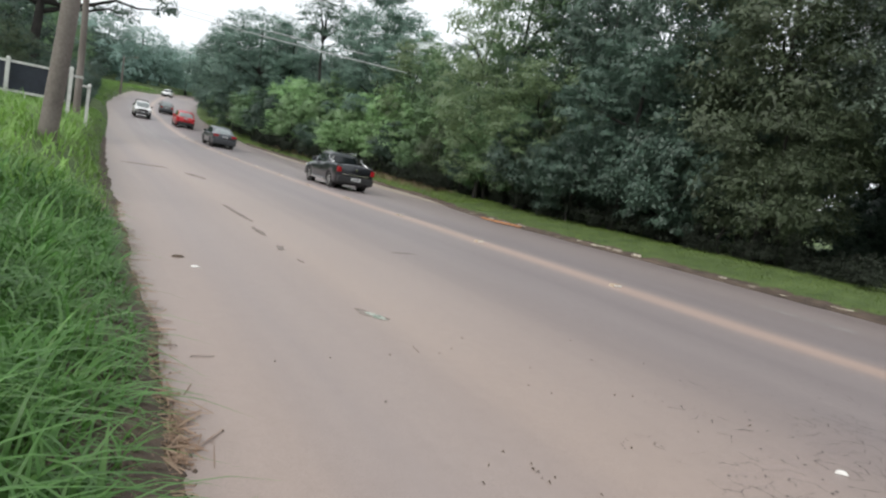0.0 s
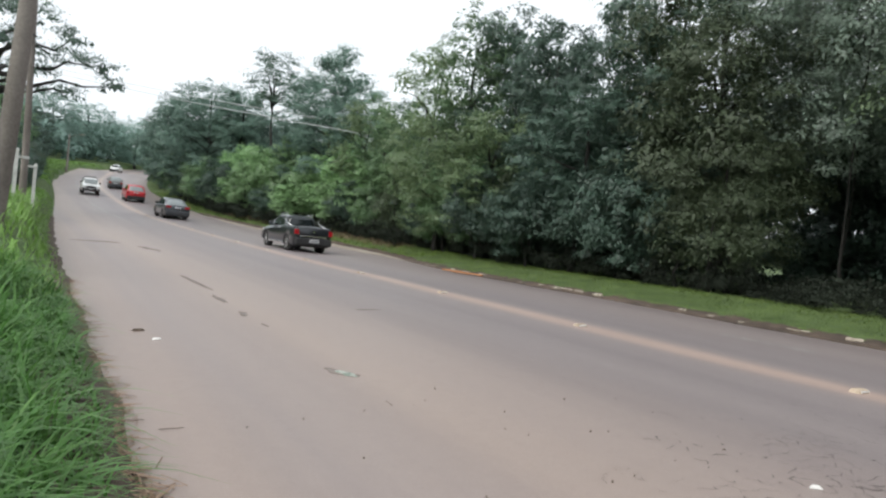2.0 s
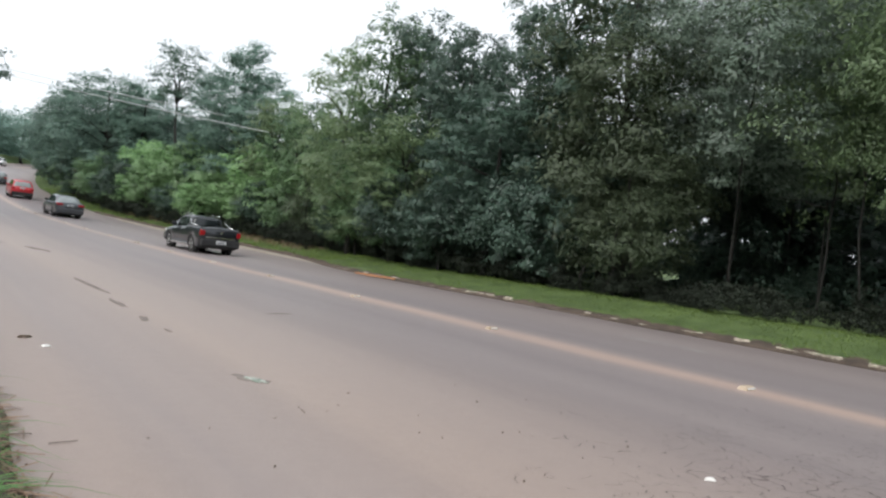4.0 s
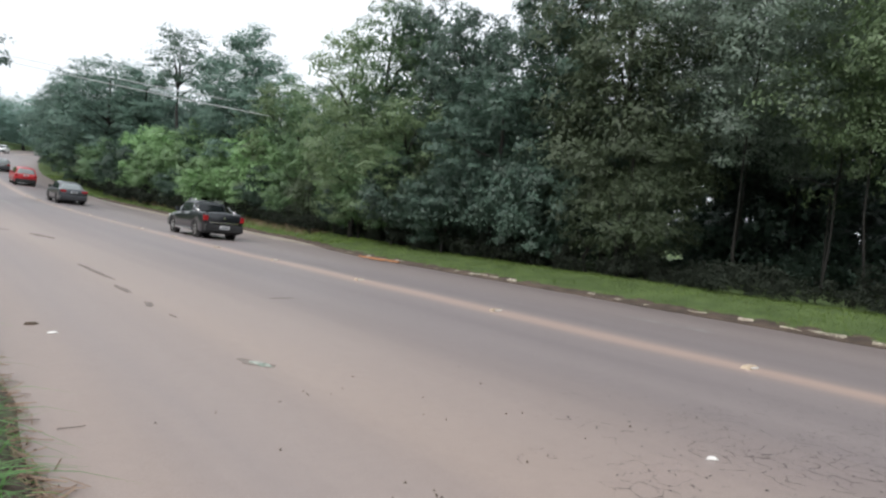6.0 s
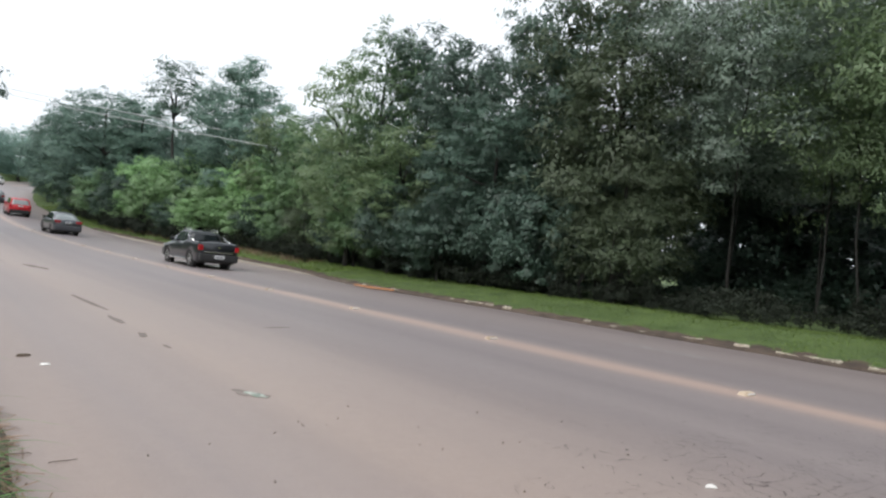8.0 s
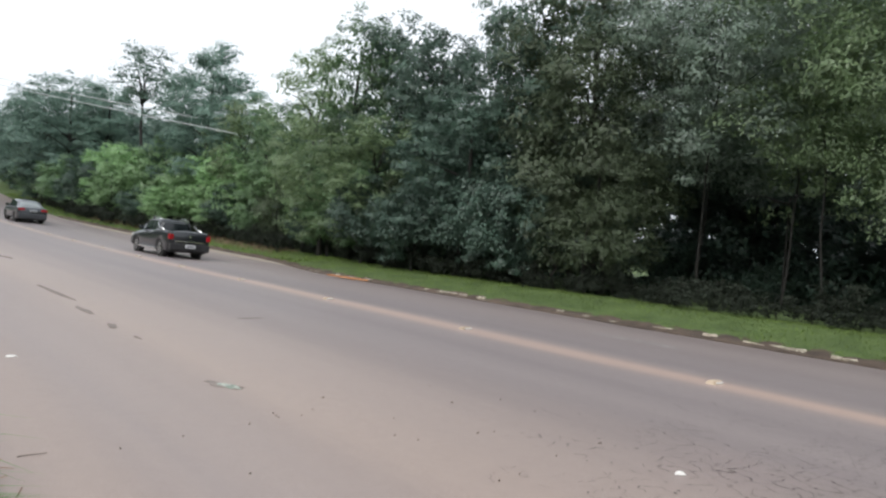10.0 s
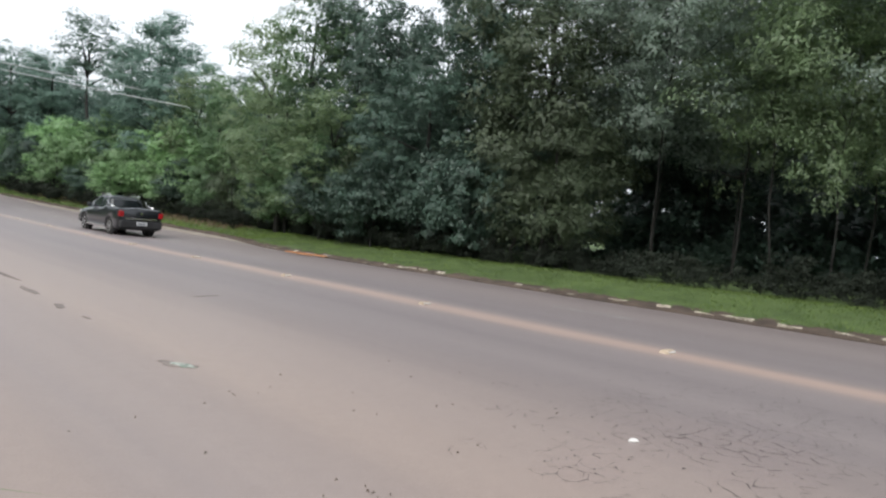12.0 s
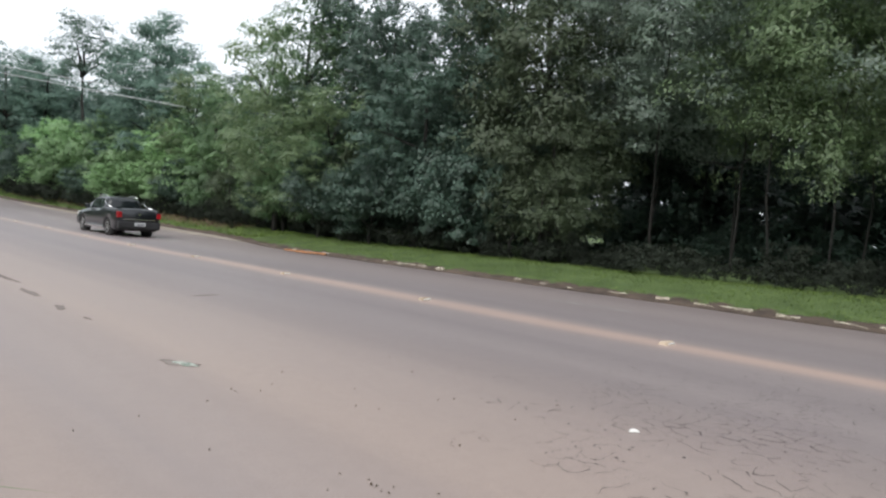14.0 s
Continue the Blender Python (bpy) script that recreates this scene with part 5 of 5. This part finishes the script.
small_pickup = dict(length=4.47, width=1.70, wheel=0.315, sill=0.27, axles=(-1.30, 1.45), paint=P_BLACK, rim=ALLOY, bumper=(0.32, 0.60), bumper_paint=PLASTIC, plate=0.50, category="pickup", bed=(-2.235, -0.62, 0.62), cuts=(-2.165, -2.16, -0.625, -0.62),
                    top=[(-2.235, 1.02), (-2.2, 1.06), (-0.62, 1.08), (-0.3, 1.0), (0.95, 0.94), (1.7, 0.87), (2.12, 0.74), (2.235, 0.58)],
                    cab=dict(belt=0.96, roof=1.49, wb=0.76, wr=0.60, outline=[(-0.62, 1.0), (-0.52, 1.44), (-0.2, 1.49), (0.3, 1.49), (0.6, 1.42), (1.35, 0.95)]),
                    side_windows=[(-0.46, -0.12), (-0.05, 0.78)], handles=(0.0,), mirror=0.86, mirror_paint=P_BLACK, tail=(0.655, 0.835, 0.74, 0.96), head=(0.42, 0.78, 0.62, 0.78), screen=(0.66, 1.28), rear_window=(-0.615, -0.53), sill_paint=CHROME)
big_pickup = dict(length=4.75, width=1.72, wheel=0.36, sill=0.40, axles=(-1.42, 1.33), paint=P_WHITE, rim=DARK_RIM, bumper=(0.44, 0.70), bumper_paint=PLASTIC, plate=0.60, category="pickup", bed=(-2.375, -0.42, 0.74), cuts=(-2.305, -2.3, -0.425, -0.42),
                  top=[(-2.375, 1.12), (-2.34, 1.17), (-0.42, 1.17), (-0.2, 1.12), (0.85, 1.10), (1.6, 1.05), (2.2, 0.95), (2.375, 0.76)],
                  cab=dict(belt=1.10, roof=1.63, wb=0.78, wr=0.62, outline=[(-0.44, 1.12), (-0.32, 1.58), (-0.05, 1.63), (0.35, 1.63), (0.55, 1.58), (1.12, 1.10)]),
                  side_windows=[(-0.22, 0.66)], handles=(-0.05,), handle=PLASTIC, mirror=0.72, tail=(0.68, 0.845, 0.78, 1.08), head=(0.50, 0.82, 0.76, 0.92), screen=(0.60, 1.08), rear_window=(-0.425, -0.34), screen_glass=GLARE_GLASS)
hatch = dict(sedan, length=3.95, width=1.66, paint=P_SILVER, axles=(-1.2, 1.25), plate=0.72,
             top=[(-1.975, 0.8), (-1.9, 0.95), (-0.9, 0.93), (0.9, 0.92), (1.5, 0.85), (1.88, 0.72), (1.975, 0.56)],
             cab=dict(belt=0.92, roof=1.44, wb=0.74, wr=0.58, outline=[(-1.9, 0.95), (-1.45, 1.38), (-0.8, 1.44), (0.1, 1.45), (0.45, 1.38), (1.2, 0.92)]),
             side_windows=[(-1.35, -0.42), (-0.34, 0.65)], mirror=0.72, screen=(0.5, 1.14), rear_window=(-1.86, -1.5), head=(0.4, 0.76, 0.6, 0.75), tail=(0.5, 0.8, 0.72, 0.92))


def heading(y):
    """The road's turn and slope at y, for a car that follows it."""
    turn = -math.degrees(math.atan2(float(middle(y + 2) - middle(y - 2)), 4))
    return turn, math.degrees(math.atan2(float(rise(y + 2) - rise(y - 2)), 4))


def on_road(offset, y, oncoming=False):
    turn, slope = heading(y)
    x = float(middle(y)) + offset
    z = max(road_z(x + a, y + b) for a in (-0.7, 0.7) for b in (-1.3, 1.3))
    return pose(x, y, z if slope < 0.5 else road_z(x, y) + 0.004, slope if not oncoming else -slope, 0, turn + (180 if oncoming else 0))


vehicle("grey_sedan", "dark grey sedan car, rear window glare painted pale", on_road(1.65, 52.3), sedan)
vehicle("red_suv", "bright red compact SUV with black lower bumper", on_road(1.65, 74), suv)
pk = vehicle("black_pickup", "small black pickup with alloy wheels and red tail lights", on_road(2.0, 28.2), small_pickup)
for s in (-1, 1):
    part("roof_rail", tube_bm([(s * 0.56, -0.45, 1.49), (s * 0.56, -0.35, 1.55), (s * 0.56, 0.35, 1.55), (s * 0.56, 0.5, 1.47)], 0.018, 6), CHROME, pk)
    part("bed_rail", tube_bm([(s * 0.74, -0.66, 1.32), (s * 0.76, -0.95, 1.16), (s * 0.77, -1.5, 1.09)], 0.022, 6), CHROME, pk)
part("tailgate_badge", lathe([(-0.01, 0.05), (0.01, 0.05)], 16), CHROME, pk).matrix_basis = pose(0, -2.245, 0.88, 0, 0, 90)
part("tailgate_trim", block(-0.6, 0.6, -2.25, -2.235, 0.66, 0.70, 0.004), CHROME, pk)
wp = vehicle("white_pickup", "white single cab pickup with black bumper and roll bar", on_road(-2.05, 79.0, True), big_pickup)
for s in (-1, 1):
    part("roll_bar", tube_bm([(s * 0.66, -0.62, 1.15), (s * 0.64, -0.58, 1.60), (s * 0.55, -0.55, 1.74), (0, -0.55, 1.76)], 0.035, 8), PLASTIC, wp)
    part("roll_bar_stay", tube_bm([(s * 0.60, -0.56, 1.70), (s * 0.66, -1.15, 1.42), (s * 0.70, -1.6, 1.18)], 0.03, 8), PLASTIC, wp)
    part("bed_rail", tube_bm([(s * 0.78, -2.3, 1.20), (s * 0.78, -1.0, 1.20), (s * 0.78, -0.5, 1.20)], 0.02, 6), PLASTIC, wp)
    part("side_step", tube_bm([(s * 0.86, -0.95, 0.36), (s * 0.88, 0.0, 0.36), (s * 0.86, 0.85, 0.36)], 0.04, 8), PLASTIC, wp)
    part("fog_lamp", lathe([(-0.02, 0.06), (0.02, 0.055)], 14), CLEAR_LENS, wp).matrix_basis = pose(s * 0.55, 2.49, 0.57, 0, 0, 90)
part("grille", block(-0.46, 0.46, 2.33, 2.40, 0.74, 0.92, 0.015), PLASTIC, wp)
part("grille_bar", block(-0.44, 0.44, 2.395, 2.41, 0.82, 0.845, 0.004), CHROME, wp)
part("push_bar", tube_bm([(-0.38, 2.46, 0.5), (-0.38, 2.50, 0.86), (-0.2, 2.51, 0.93), (0.2, 2.51, 0.93), (0.38, 2.50, 0.86), (0.38, 2.46, 0.5)], 0.03, 8), PLASTIC, wp)
part("wiper", tube_bm([(-0.5, 1.13, 1.11), (0.0, 1.12, 1.13), (0.45, 1.10, 1.14)], 0.012, 5), PLASTIC, wp)
vehicle("grey_hatchback", "small grey hatchback car further up the road", on_road(1.6, 95), hatch)
vehicle("white_hatchback", "small white car coming round the far bend", on_road(-1.7, 142, True), dict(hatch, paint=P_WHITE))
